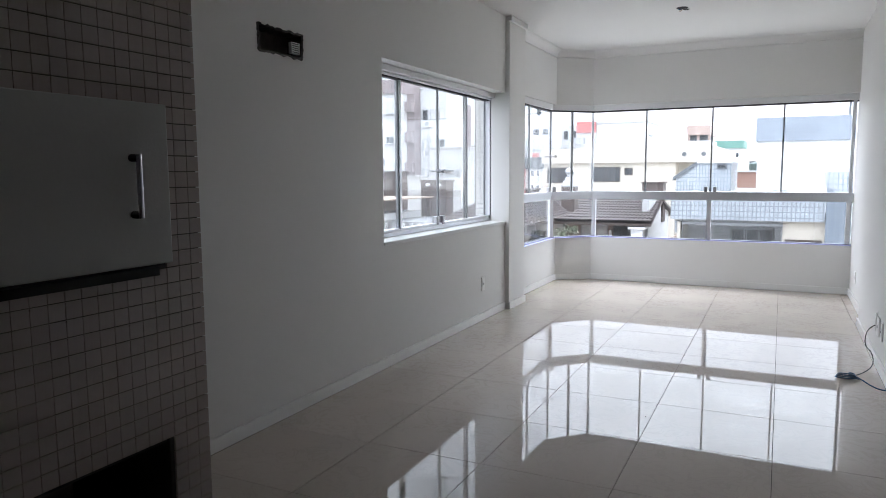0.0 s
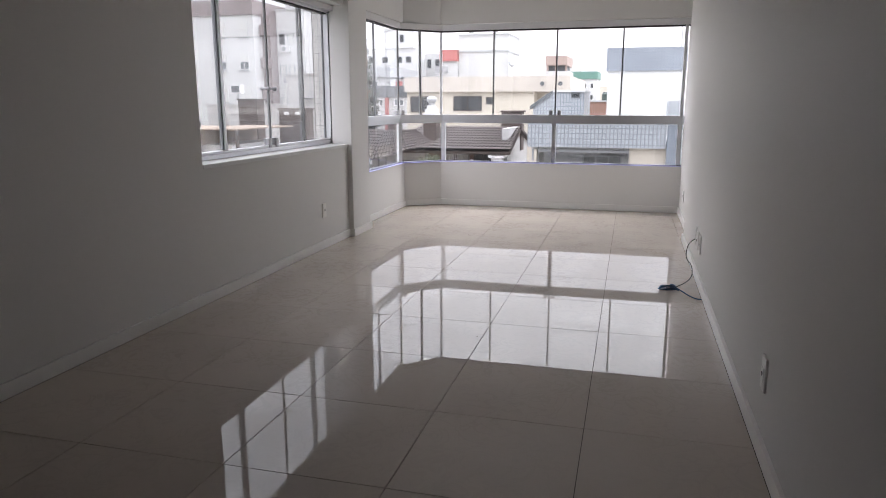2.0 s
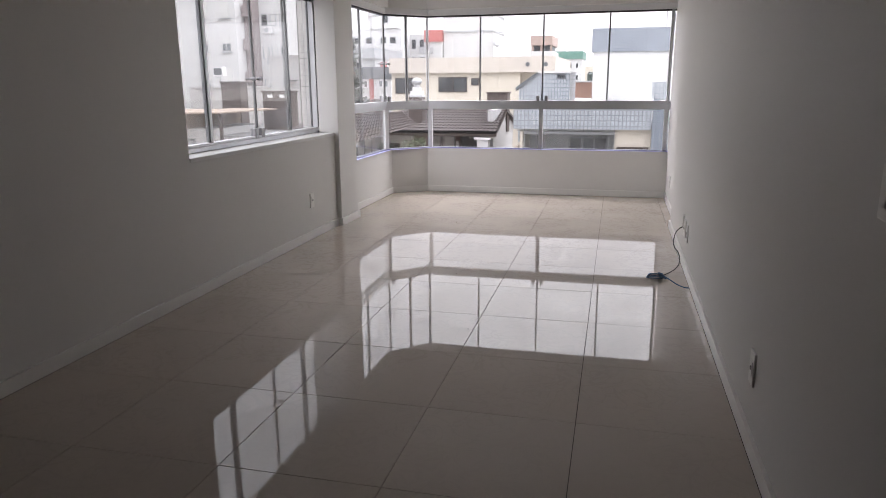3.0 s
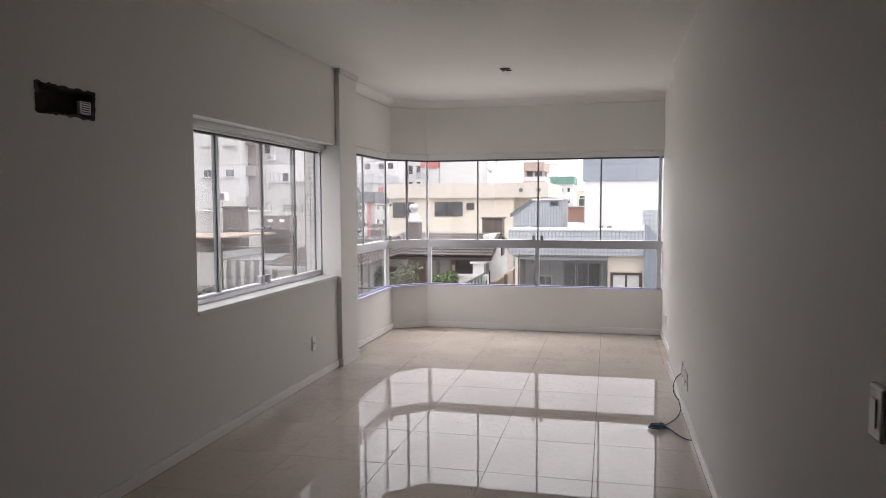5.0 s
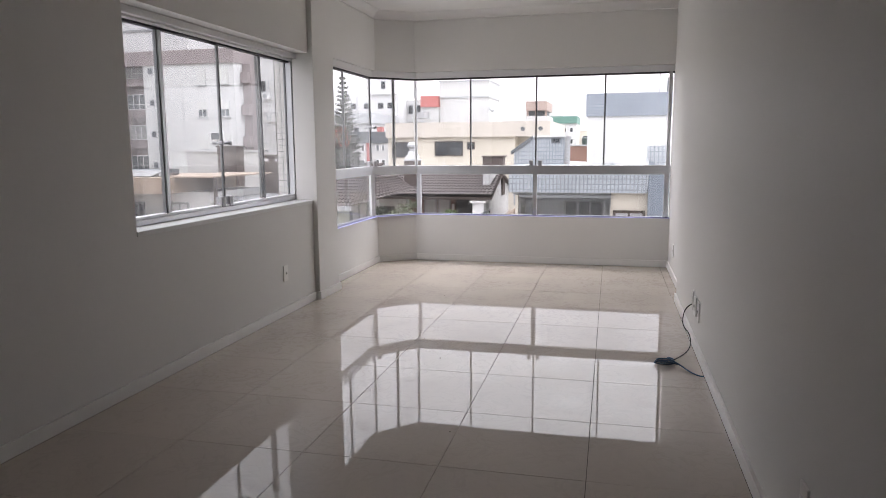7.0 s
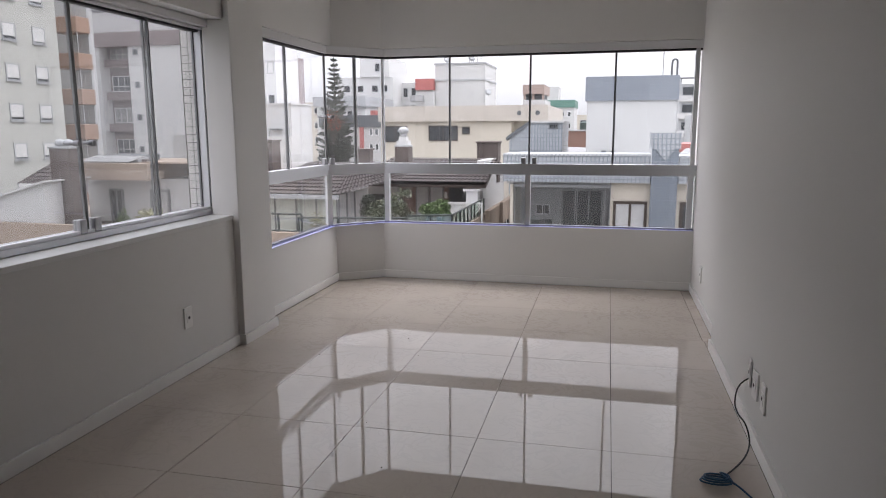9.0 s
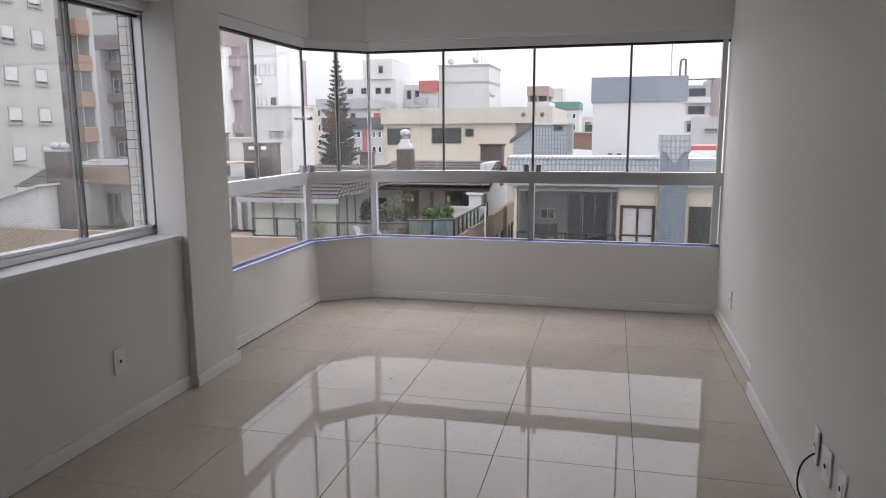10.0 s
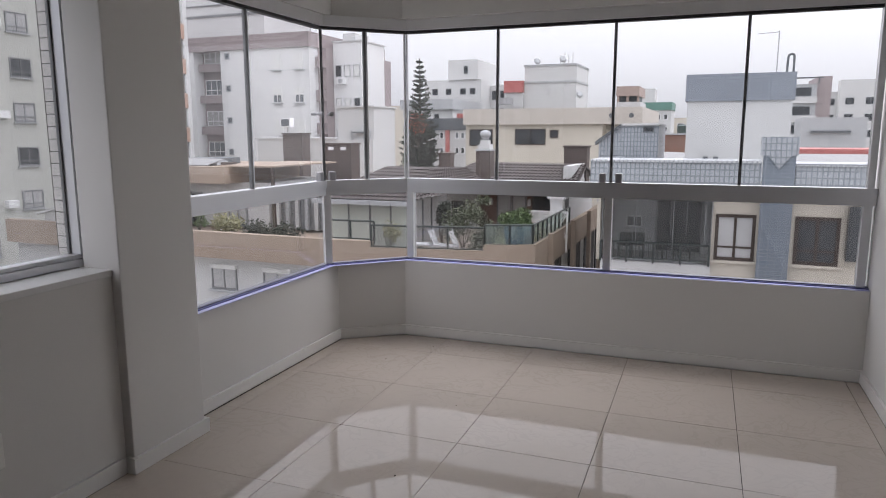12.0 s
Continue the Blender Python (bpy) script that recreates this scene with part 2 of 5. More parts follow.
GREEN_X = mat("green_paint", (0.10, 0.21, 0.175), 0.6, vary=0.08)
GREEN_D = mat("dark_green_plastic", (0.035, 0.055, 0.05), 0.5)
GREY_X = mat("grey_render", (0.36, 0.37, 0.38), 0.8, vary=0.08, scale=0.5)
GREY_D = mat("mid_grey_render", (0.19, 0.195, 0.20), 0.8, vary=0.08, scale=0.5)
DARK_X = mat("dark_slate_band", (0.09, 0.10, 0.11), 0.6, vary=0.1)
PANE_X = mat("dark_window_pane", (0.035, 0.04, 0.045), 0.06, vary=0.3, scale=0.8, bump=0.0, spec=0.6)
GLASS_X = mat("grey_reflecting_window", (0.14, 0.155, 0.17), 0.08, vary=0.3, scale=0.8, bump=0.0, spec=0.7)
CURTAIN = mat("white_curtain_behind_glass", (0.42, 0.42, 0.42), 0.15, vary=0.12, scale=3, fine=14)
SHUT_X = mat("white_roller_shutter", (0.68, 0.68, 0.66), 0.5, vary=0.04)
FRAME_X = mat("grey_window_frame", (0.30, 0.30, 0.30), 0.5, vary=0.05)
WOOD_X = mat("dark_brown_wood", (0.042, 0.028, 0.022), 0.5, vary=0.15, scale=4)
IRON_X = mat("dark_green_iron", (0.025, 0.035, 0.033), 0.45, vary=0.1)
GLASS_G = glass_mat("greenish_guard_glass", (0.66, 0.76, 0.70), haze=0.0)
FROST = glass_mat("frosted_green_glass", (0.55, 0.64, 0.55), haze=0.3)
GLASS_L = glass_mat("grey_laminated_glass", (0.72, 0.73, 0.73), haze=0.005)
GLASS_B = glass_mat("clear_balcony_glass", (0.86, 0.87, 0.88), haze=0.0)
LEAF = mat("green_leaf", (0.075, 0.12, 0.035), 0.55, vary=0.45, scale=3, island=1.0)
LEAF_G = mat("grey_green_leaf", (0.085, 0.10, 0.055), 0.6, vary=0.45, scale=3, island=1.0)
LEAF_P = mat("pale_yellow_green_leaf", (0.26, 0.25, 0.13), 0.6, vary=0.4, scale=3, island=1.0)
LEAF_D = mat("dark_conifer_needle", (0.036, 0.046, 0.032), 0.7, vary=0.4, scale=1, island=1.0)
FLOWER = mat("red_blossom", (0.50, 0.10, 0.05), 0.6, vary=0.2, island=0.6)
BARK = mat("bark", (0.09, 0.07, 0.055), 0.9, vary=0.3, scale=5, bump=0.4)
POOL = mat("blue_pool_liner", (0.10, 0.28, 0.62), 0.25, vary=0.08)
PLASTIC_X = mat("white_plastic_outdoor", (0.78, 0.78, 0.78), 0.4)
PALE_GROUND = mat("pale_bounce_ground", (0.30, 0.29, 0.27), 0.9, vary=0.2, scale=0.4, fine=20, bump=0.2)

# ---------------- building helpers ----------------


def box(bm, x0, x1, y0, y1, z0, z1, bevel=0.0):
    vs = [bm.verts.new((x, y, z)) for x in (x0, x1) for y in (y0, y1) for z in (z0, z1)]
    fs = [bm.faces.new([vs[i] for i in q]) for q in ((0, 1, 3, 2), (4, 6, 7, 5), (0, 4, 5, 1), (2, 3, 7, 6), (0, 2, 6, 4), (1, 5, 7, 3))]
    if bevel:
        bmesh.ops.bevel(bm, geom=list({e for f in fs for e in f.edges}), offset=bevel, segments=2, affect="EDGES", profile=0.5)
    return bm


def boxes(*rows, bevel=0.0):
    bm = bmesh.new()
    for r in rows:
        box(bm, *r, bevel=bevel)
    return bm


def prism(bm, poly, z0, z1):
    """An upright prism on a plan polygon given counter-clockwise."""
    lo, hi = [bm.verts.new((x, y, z0)) for x, y in poly], [bm.verts.new((x, y, z1)) for x, y in poly]
    n = len(poly)
    bm.faces.new(lo[::-1])
    bm.faces.new(hi)
    for i in range(n):
        bm.faces.new((lo[i], lo[(i + 1) % n], hi[(i + 1) % n], hi[i]))
    return bm


def cyl(bm, a, b, r, r2=None, seg=12):
    a, b = Vector(a), Vector(b)
    m = Matrix.Translation((a + b) / 2) @ (b - a).to_track_quat("Z", "Y").to_matrix().to_4x4()
    bmesh.ops.create_cone(bm, cap_ends=True, segments=seg, radius1=r, radius2=r if r2 is None else r2, depth=(b - a).length, matrix=m)
    return bm


def ball(bm, c, r, sz=1.0):
    bmesh.ops.create_uvsphere(bm, u_segments=14, v_segments=9, radius=r, matrix=Matrix.Translation(c) @ Matrix.Diagonal((1, 1, sz, 1)))
    return bm


def mesh_of(name, bm, material):
    bmesh.ops.recalc_face_normals(bm, faces=bm.faces)
    me = bpy.data.meshes.new(name)
    bm.to_mesh(me)
    bm.free()
    me.materials.append(material)
    return me


def part(name, bm, material, parent=None, label=""):
    ob = new(name, mesh_of(name, bm, material))
    if parent is not None:
        ob.parent = parent
    if label:
        tagged(ob, label)
    return ob


def thing(name, bm, material, label, category, group="", kind=""):
    return tagged(part(name, bm, material), label, category, group, kind)


def holder(name, label, category, group="", kind=""):
    """An Empty that parents the parts of one thing."""
    return tagged(new(name), label, category, group, kind)


def site(ob, far=1.0, dist=35.0, turn=-0.77):
    """Sets a thing out of doors on its bearing from the bay, at its true distance: far scales what was laid out, dist is how far off it stands."""
    ob.matrix_basis = Matrix.Translation((0.393, 4.689, 1.393 - 0.0058 * dist * turn / -0.77)) @ pose(0, 0, 0, 0, 0, turn) @ Matrix.Scale(far, 4) @ Matrix.Translation((-0.438, -4.75, -1.363))
    return ob


def setting(name, bm, material, label, category="wall"):
    return thing(name, bm, material, label, category, kind="structure")


def tube(name, points, r, material, parent=None):
    """A cable or pipe along a smooth curve."""
    cu = bpy.data.curves.new(name, "CURVE")
    cu.dimensions, cu.bevel_depth, cu.bevel_resolution, cu.resolution_u = "3D", r, 2, 6
    sp = cu.splines.new("NURBS")
    sp.points.add(len(points) - 1)
    for p, co in zip(sp.points, points):
        p.co = (*co, 1)
    sp.use_endpoint_u, sp.order_u = True, 3
    cu.materials.append(material)
    tmp = bpy.data.objects.new(name, cu)
    me = bpy.data.meshes.new_from_object(tmp)
    bpy.data.objects.remove(tmp)
    ob = new(name, me)
    if parent is not None:
        ob.parent = parent
    return ob


# ---------------- the room ----------------
LX, RX, RX2 = -1.805, 1.225, 1.285      # inner faces of the long walls; the second is the recessed end
BACK, FAR, TOP = -6.0, 9.04, 2.78
JOG = 7.32

HY0, HY1, HZ0, HZ1 = 3.298, 3.638, 1.948, 2.072      # the broken-out box
setting("wall_west_near", boxes((-2.12, LX, BACK, HY0, -0.1, TOP), (-2.12, LX, HY1, 4.49, -0.1, TOP), (-2.12, LX, HY0, HY1, -0.1, HZ0), (-2.12, LX, HY0, HY1, HZ1, TOP), (-2.12, -1.96, HY0, HY1, HZ0, HZ1)), PAINT, "white painted plaster wall with a broken-out box hole")
setting("wall_west_below_window", boxes((-2.12, LX, 4.49, 6.794, -0.1, 0.835)), PAINT, "white painted wall below the sliding window")
setting("wall_west_above_window", boxes((-2.12, LX, 4.49, 6.794, 2.08, TOP)), PAINT, "white painted wall above the sliding window")
setting("pillar", boxes((-1.95, -1.76, 6.765, 7.2, -0.1, TOP), (-2.03, -1.951, 6.796, 7.2, -0.1, TOP), bevel=0.005), PAINT, "white painted structural pillar beside the bay window", "pillar")
setting("wall_east_near", boxes((RX, 1.45, 1.95, JOG, -0.1, TOP)), PAINT, "white painted plaster wall with sockets")
setting("wall_east_far", boxes((RX2, 1.45, JOG, 9.25, -0.1, TOP)), PAINT, "white painted wall, slightly set back, beside the bay")
# unseen walls added wide and far back so the deep end stays dim
setting("wall_south", boxes((-2.12, 5.4, BACK - 0.2, BACK, -0.1, TOP)), PAINT_B, "unseen plain wall closing the room, warm grey to dim it")
setting("wall_east_back", boxes((5.2, 5.4, BACK, 1.95, -0.1, TOP)), PAINT_B, "unseen plain wall closing the room, warm grey to dim it")
setting("wall_return_back", boxes((1.45, 5.4, 1.95, 2.1, -0.1, TOP)), PAINT_B, "unseen plain wall closing the room, warm grey to dim it")
setting("ceiling", boxes((-2.17, 1.45, 2.1, 9.25, TOP, TOP + 0.15), (-2.17, 5.4, BACK - 0.2, 2.1, TOP, TOP + 0.15)), CEIL, "plain white painted ceiling", "ceiling")

INNER = [(-1.91, 7.2), (-1.91, 8.775), (-1.53, 9.04), (RX2, 9.04)]
OUTER = [(-2.08, 7.2), (-2.08, 8.68), (-1.61, 9.24), (RX2, 9.24)]
GLAZE = [(-1.97, 7.2), (-1.97, 8.71), (-1.545, 9.13), (RX2, 9.13)]


def band(line_in, line_out, z0, z1, i):
    """One straight stretch of a bent wall, between two plan lines."""
    return prism(bmesh.new(), [line_in[i], line_in[i + 1], line_out[i + 1], line_out[i]], z0, z1)


def along(line, off):
    """A plan line moved sideways: to the room for a positive distance."""
    out = []
    for i, p in enumerate(line):
        n = Vector((0, 0))
        dirs = [(Vector(line[j + 1]) - Vector(line[j])).normalized() for j in (i - 1, i) if 0 <= j < len(line) - 1]
        for d in dirs:
            n += Vector((d.y, -d.x))
        n.normalize()
        k = off / max(0.3, n.dot(Vector((dirs[0].y, -dirs[0].x))))
        out.append((p[0] + n.x * k, p[1] + n.y * k))
    return out


def cove(line, i, r, n=7):
    """A hollow quarter round along one stretch of a bent wall, closed at its back against wall and ceiling."""
    bm, rows = bmesh.new(), []
    profile = [(r * (1 - math.cos(a)), r * (1 - math.sin(a))) for a in (k / n * math.pi / 2 for k in range(n + 1))] + [(0.0, 0.0)]
    for off, drop in profile:
        on = along(line, off + 0.001)
        rows.append([bm.verts.new((*on[j], TOP - drop - 0.001)) for j in (i, i + 1)])
    for k, a in enumerate(rows):
        b = rows[(k + 1) % len(rows)]
        bm.faces.new((a[0], a[1], b[1], b[0])).smooth = k < n
    return bm


for i, side in enumerate(("west", "corner", "north")):
    setting(f"wall_bay_{side}_below", band(INNER, along(GLAZE, -0.014), -0.1, 0.525, i), PAINT, "white painted parapet wall under the bay glazing")
    setting(f"wall_bay_{side}_above", band(INNER, OUTER, 2.14, TOP, i), PAINT, "white painted wall above the bay glazing")
    setting(f"cornice_{side}", cove(INNER, i, 0.085), CEIL, "white plaster cove between wall and ceiling", "cornice")
    setting(f"baseboard_bay_{side}", band(along(INNER, 0.015), INNER, 0.004, 0.07, i), BOARD, "white skirting board", "baseboard")
setting("cornice_pillar", boxes((-1.765, -1.735, 6.735, 7.2, TOP - 0.05, TOP - 0.001), bevel=0.006), CEIL, "short white cornice on the pillar", "cornice")
setting("baseboard_west", boxes((LX, LX + 0.015, BACK, 6.75, 0.0005, 0.07), bevel=0.0015), BOARD, "white skirting board", "baseboard")
setting("baseboard_pillar", boxes((-1.79, -1.745, 6.75, 6.765, 0.002, 0.07), (-1.76, -1.745, 6.766, 7.2, 0.002, 0.07), (-1.895, -1.745, 7.2, 7.215, 0.002, 0.07)), BOARD, "white skirting board round the pillar", "baseboard")
setting("baseboard_east", boxes((RX - 0.015, RX, 1.95, JOG, 0.0005, 0.07), bevel=0.0015), BOARD, "white skirting board", "baseboard")
setting("baseboard_east_far", boxes((RX2 - 0.015, RX2, JOG + 0.002, 9.022, 0.0005, 0.07), bevel=0.0015), BOARD, "white skirting board", "baseboard")
setting("sill_stone", boxes((-2.14, LX + 0.006, 4.491, 6.764, 0.835, 0.862), bevel=0.003), SILL, "white stone window sill", "sill")

# floor: a bed of grout, the tiles themselves last in the file
floor = setting("floor", boxes((-2.05, 1.3, 1.95, 9.15, -0.1, -0.006), (-2.05, 5.2, BACK, 1.95, -0.1, -0.006)), GROUT, "polished cream porcelain floor tiles with thin dark joints", "floor")

# ---------------- west window ----------------
window_1 = tagged(new("window_1"), "silver aluminium sliding glass window, closed", "window", kind="structure")
GX = -2.0
part("bottom_rail", boxes((-2.055, -1.965, 4.492, 6.793, 0.863, 0.895), (-2.04, -1.975, 4.492, 6.793, 0.895, 0.912), bevel=0.003), ALU, window_1)
part("head_rail", boxes((-2.055, -1.91, 4.492, 6.793, 2.035, 2.079), (-2.045, -1.945, 4.492, 6.793, 2.02, 2.035), bevel=0.004), ALU_W, window_1)
part("head_seal", boxes((-2.02, -1.98, 4.494, 6.77, 2.008, 2.02)), SEAL, window_1)
part("jamb", boxes((-2.045, -1.955, 4.492, 4.512, 0.913, 2.019)), ALU, window_1)
part("jamb", boxes((-2.035, -1.965, 6.77, 6.793, 0.913, 2.019)), ALU, window_1)
for k, (y0, y1, dx) in enumerate(((4.515, 5.05, -0.022), (5.03, 5.695, 0.0), (5.705, 6.295, 0.0), (6.28, 6.768, -0.022))):
    pane = part("pane", boxes((GX + dx - 0.004, GX + dx + 0.004, y0, y1, 0.905, 2.012)), GLASS_W, window_1, "dusty frameless sliding glass pane")
    pane.visible_shadow = False
    for y in (y0, y1)[0 if k else 1:2]:
        part("pane_edge", boxes((GX + dx - 0.007, GX + dx + 0.007, y - 0.005, y + 0.005, 0.913, 2.008)), EDGE_A, window_1)
part("pane_profile", boxes((GX - 0.015, GX + 0.015, 5.036, 5.066, 0.913, 2.007)), ALU, window_1)
for y in (5.65, 5.75):
    part("lock", boxes((GX - 0.02, GX + 0.03, y - 0.024, y + 0.024, 0.896, 0.968), bevel=0.006), CHROME, window_1, "steel glass lock")
    bm = cyl(bmesh.new(), (GX - 0.04, y, 1.34), (GX + 0.04, y, 1.34), 0.008)
    part("knob", cyl(bm, (GX + 0.02, y, 1.34), (GX + 0.045, y, 1.34), 0.015), STEEL_D, window_1, "small steel pull knob")

# ---------------- bay window ----------------
window_2 = tagged(new("window_2"), "silver aluminium bay window of frameless glass over a guard rail", "window", kind="structure")
for i in range(3):
    ins, outs = along(GLAZE, 0.045), along(GLAZE, -0.045)
    part("head_rail", band(ins, outs, 2.072, 2.138, i), ALU_W, window_2)
    part("head_seal", band(along(GLAZE, 0.02), along(GLAZE, -0.02), 2.055, 2.072, i), SEAL, window_2)
    part("guard_rail", band(along(GLAZE, 0.04), along(GLAZE, -0.04), 1.045, 1.092, i), ALU, window_2)
    part("guard_rail_lower", band(along(GLAZE, 0.028), along(GLAZE, -0.028), 0.995, 1.045, i), ALU, window_2)
    part("sill_profile", band(along(GLAZE, 0.03), along(GLAZE, -0.014), 0.527, 0.538, i), ALU_D, window_2)
    part("protective_film", band(along(GLAZE, 0.084), along(GLAZE, 0.047), 0.526, 0.5285, i), FILM_P, window_2, "pale blue protective film along the sill")
    part("film_edge", band(along(GLAZE, 0.046), along(GLAZE, 0.031), 0.526, 0.533, i), FILM, window_2, "dark blue film on the sill profile")
    low = part("lower_pane", band(along(GLAZE, 0.004), along(GLAZE, -0.004), 0.54, 0.995, i), GLASS_L, window_2)
    low.visible_shadow = False


def on_line(i, s):
    """The plan place s metres along the i-th stretch of the glazing."""
    a, b = Vector(GLAZE[i]), Vector(GLAZE[i + 1])
    return a + (b - a).normalized() * s, math.degrees(math.atan2((b - a).y, (b - a).x)), (b - a).length


def upright(name, i, s, w, d, z0, z1, material, dx=0.0, label="", bevel=0.0):
    p, ang, _ = on_line(i, s)
    bm = boxes((-w / 2, w / 2, -d / 2 - dx, d / 2 - dx, z0, z1), bevel=bevel)
    bmesh.ops.transform(bm, matrix=pose(p.x, p.y, 0, 0, 0, ang), verts=bm.verts)
    return part(name, bm, material, window_2, label)


NORTH = GLAZE[3][0] - GLAZE[2][0]
for i, s in ((0, 0.13), (1, 0.02), (2, 0.03), (2, 1.38), (2, NORTH - 0.04)):
    upright("post", i, s, 0.045, 0.06, 0.528, 0.995, ALU)
upright("end_post", 2, NORTH - 0.035, 0.035, 0.06, 1.092, 2.072, ALU)
upright("end_post", 0, 0.12, 0.03, 0.05, 1.092, 2.072, ALU)
for i, cuts in ((0, (0.14, 0.74, 1.50)), (1, (0.01, 0.30, 0.595)), (2, (0.003, 0.645, 1.385, 2.125, NORTH - 0.05))):
    for a, b in zip(cuts, cuts[1:]):
        pa = upright("pane", i, (a + b) / 2, b - a - 0.004, 0.008, 1.085, 2.06, GLASS if i == 2 else GLASS_V, label="clear frameless glass pane" if i == 2 else "frameless glass pane veiled with dust and added haze")
        pa.visible_shadow = False
for i, s in ((0, 0.74), (1, 0.01), (1, 0.30), (2, 0.645), (2, 1.385), (2, 2.125)):
    upright("pane_edge", i, s, 0.017, 0.018, 1.092, 2.06, EDGE_A)
for i, s in ((0, 0.755), (1, 0.315), (1, 0.585), (2, 0.006)):
    upright("pane_profile", i, s, 0.012, 0.012, 1.092, 2.06, ALU)
for i, s in ((2, 1.335), (2, 1.435), (0, 1.46), (1, 0.06)):
    upright("lock", i, s, 0.042, 0.04, 1.09, 1.15, CHROME, 0.01, "steel glass lock", 0.006)
for i, s in ((0, 1.46), (1, 0.06)):
    p, ang, _ = on_line(i, s)
    bm = cyl(bmesh.new(), (0, -0.04, 1.52), (0, 0.04, 1.52), 0.008)
    cyl(bm, (0, -0.045, 1.52), (0, -0.02, 1.52), 0.015)
    bmesh.ops.transform(bm, matrix=pose(p.x, p.y, 0, 0, 0, ang), verts=bm.verts)
    part("knob", bm, STEEL_D, window_2, "small steel pull knob")

# ---------------- fittings in the room ----------------


def socket(y, z, x, face, label, holes=1, tilt=0.0, w=0.075, h=0.125):
    """A wall plate; face is +1 on the west wall and -1 on the east wall."""
    ob = thing("wall_socket", boxes((0, 0.009, -w / 2, w / 2, -h / 2, h / 2), bevel=0.003), PLATE, label, "socket", "wall sockets")
    part("socket_insert", boxes((0.009, 0.012, -w * 0.28, w * 0.28, -h * 0.22, h * 0.22), bevel=0.001), PLATE, ob)
    for k in range(holes):
        part("socket_hole", cyl(bmesh.new(), (0.0095, 0.012 * (k - (holes - 1) / 2), 0), (0.0128, 0.012 * (k - (holes - 1) / 2), 0), 0.009, seg=10), BLACK, ob)
    ob.matrix_basis = pose(x, y, z, 0, 0, (0 if face > 0 else 180) + tilt)
    return ob


socket(6.205, 0.33, LX, 1, "white plastic wall socket low on the wall")
socket(6.075, 0.283, RX, -1, "white plastic cable outlet, loose, with a cable", tilt=-7)
socket(5.93, 0.272, RX - 0.004, -1, "white plastic wall socket pulled slightly off the wall", tilt=5)
socket(5.78, 0.268, RX, -1, "white plastic wall socket low on the wall")
socket(3.305, 0.29, RX, -1, "white plastic wall socket low on the wall")
socket(8.405, 0.273, RX2, -1, "white plastic wall socket by the bay")
sw = thing("light_switch", boxes((0, 0.014, -0.036, 0.036, -0.058, 0.058), bevel=0.006), PLATE, "white plastic light switch plate on the wall", "light switch")
part("switch_rocker", boxes((0.014, 0.018, -0.014, 0.014, -0.03, 0.03), bevel=0.0015), PLATE, sw)
sw.matrix_basis = pose(RX, 2.262, 1.088, 0, 0, 180)

cable = tube("antenna_cable", [(1.218, 6.06, 0.26), (1.17, 6.05, 0.24), (1.15, 6.03, 0.15), (1.16, 5.98, 0.11), (1.185, 5.9, 0.10), (1.19, 5.8, 0.04), (1.13, 5.68, 0.008), (1.06, 5.58, 0.006)], 0.0035, BLACK)
tagged(cable, "thin dark cable hanging from a wall outlet to the floor", "cable")
coil_pts = [(1.01 + 0.07 * math.cos(a * 0.7) * (1 - 0.012 * a), 5.5 + 0.032 * math.sin(a * 0.7), 0.006 + 0.0011 * a) for a in range(0, 30)]
coil_pts += [(1.09, 5.45, 0.02), (1.13, 5.38, 0.007), (1.18, 5.30, 0.006), (1.20, 5.27, 0.016)]
tagged(tube("cable_coil", coil_pts, 0.0042, BLUE), "coil of blue cable lying on the floor", "cable")

# broken-out box hole for an air conditioner, high on the west wall
hole = holder("air_conditioner_box", "dark rough-edged recess for an air conditioner, with a sticker", "wall box")
HYM, HZM = (HY0 + HY1) / 2, (HZ0 + HZ1) / 2
bm = bmesh.new()
N = 88
edge = []
for k in range(N):
    u = k / N * 4
    q, v = int(u), u - int(u)
    y, z = ((-0.185 + 0.37 * v, -0.07), (0.185, -0.07 + 0.14 * v), (0.185 - 0.37 * v, 0.07), (-0.185, 0.07 - 0.14 * v))[q]
    edge.append((HYM + y + random.uniform(-0.006, 0.004), HZM + z + random.uniform(-0.007, 0.005)))
ring = [bm.verts.new((LX + 0.001, y, z)) for y, z in edge]
lip = [bm.verts.new((LX + random.uniform(0.003, 0.009), HYM + (y - HYM) * 0.975, HZM + (z - HZM) * 0.94)) for y, z in edge]
rim_in = [bm.verts.new((LX + 0.002, HYM + (y - HYM) * 0.9, HZM + (z - HZM) * 0.82)) for y, z in edge]
deep = [bm.verts.new((LX - 0.09, HYM + (y - HYM) * 0.88, HZM + (z - HZM) * 0.80)) for y, z in edge]
for a, b in ((ring, lip), (lip, rim_in), (rim_in, deep)):
    for k in range(N):
        bm.faces.new((a[k], a[(k + 1) % N], b[(k + 1) % N], b[k]))
bm.faces.new(deep)
part("cavity", bm, HOLE, hole)
part("sticker", boxes((LX - 0.014, LX + 0.006, 3.548, 3.618, 1.965, 2.025)), STICKER, hole, "white printed sticker")
part("sticker_print", boxes(*[(LX + 0.006, LX + 0.0068, 3.556, 3.61, z, z + 0.005) for z in (1.971, 1.982, 1.993, 2.004, 2.015)]), INK, hole)

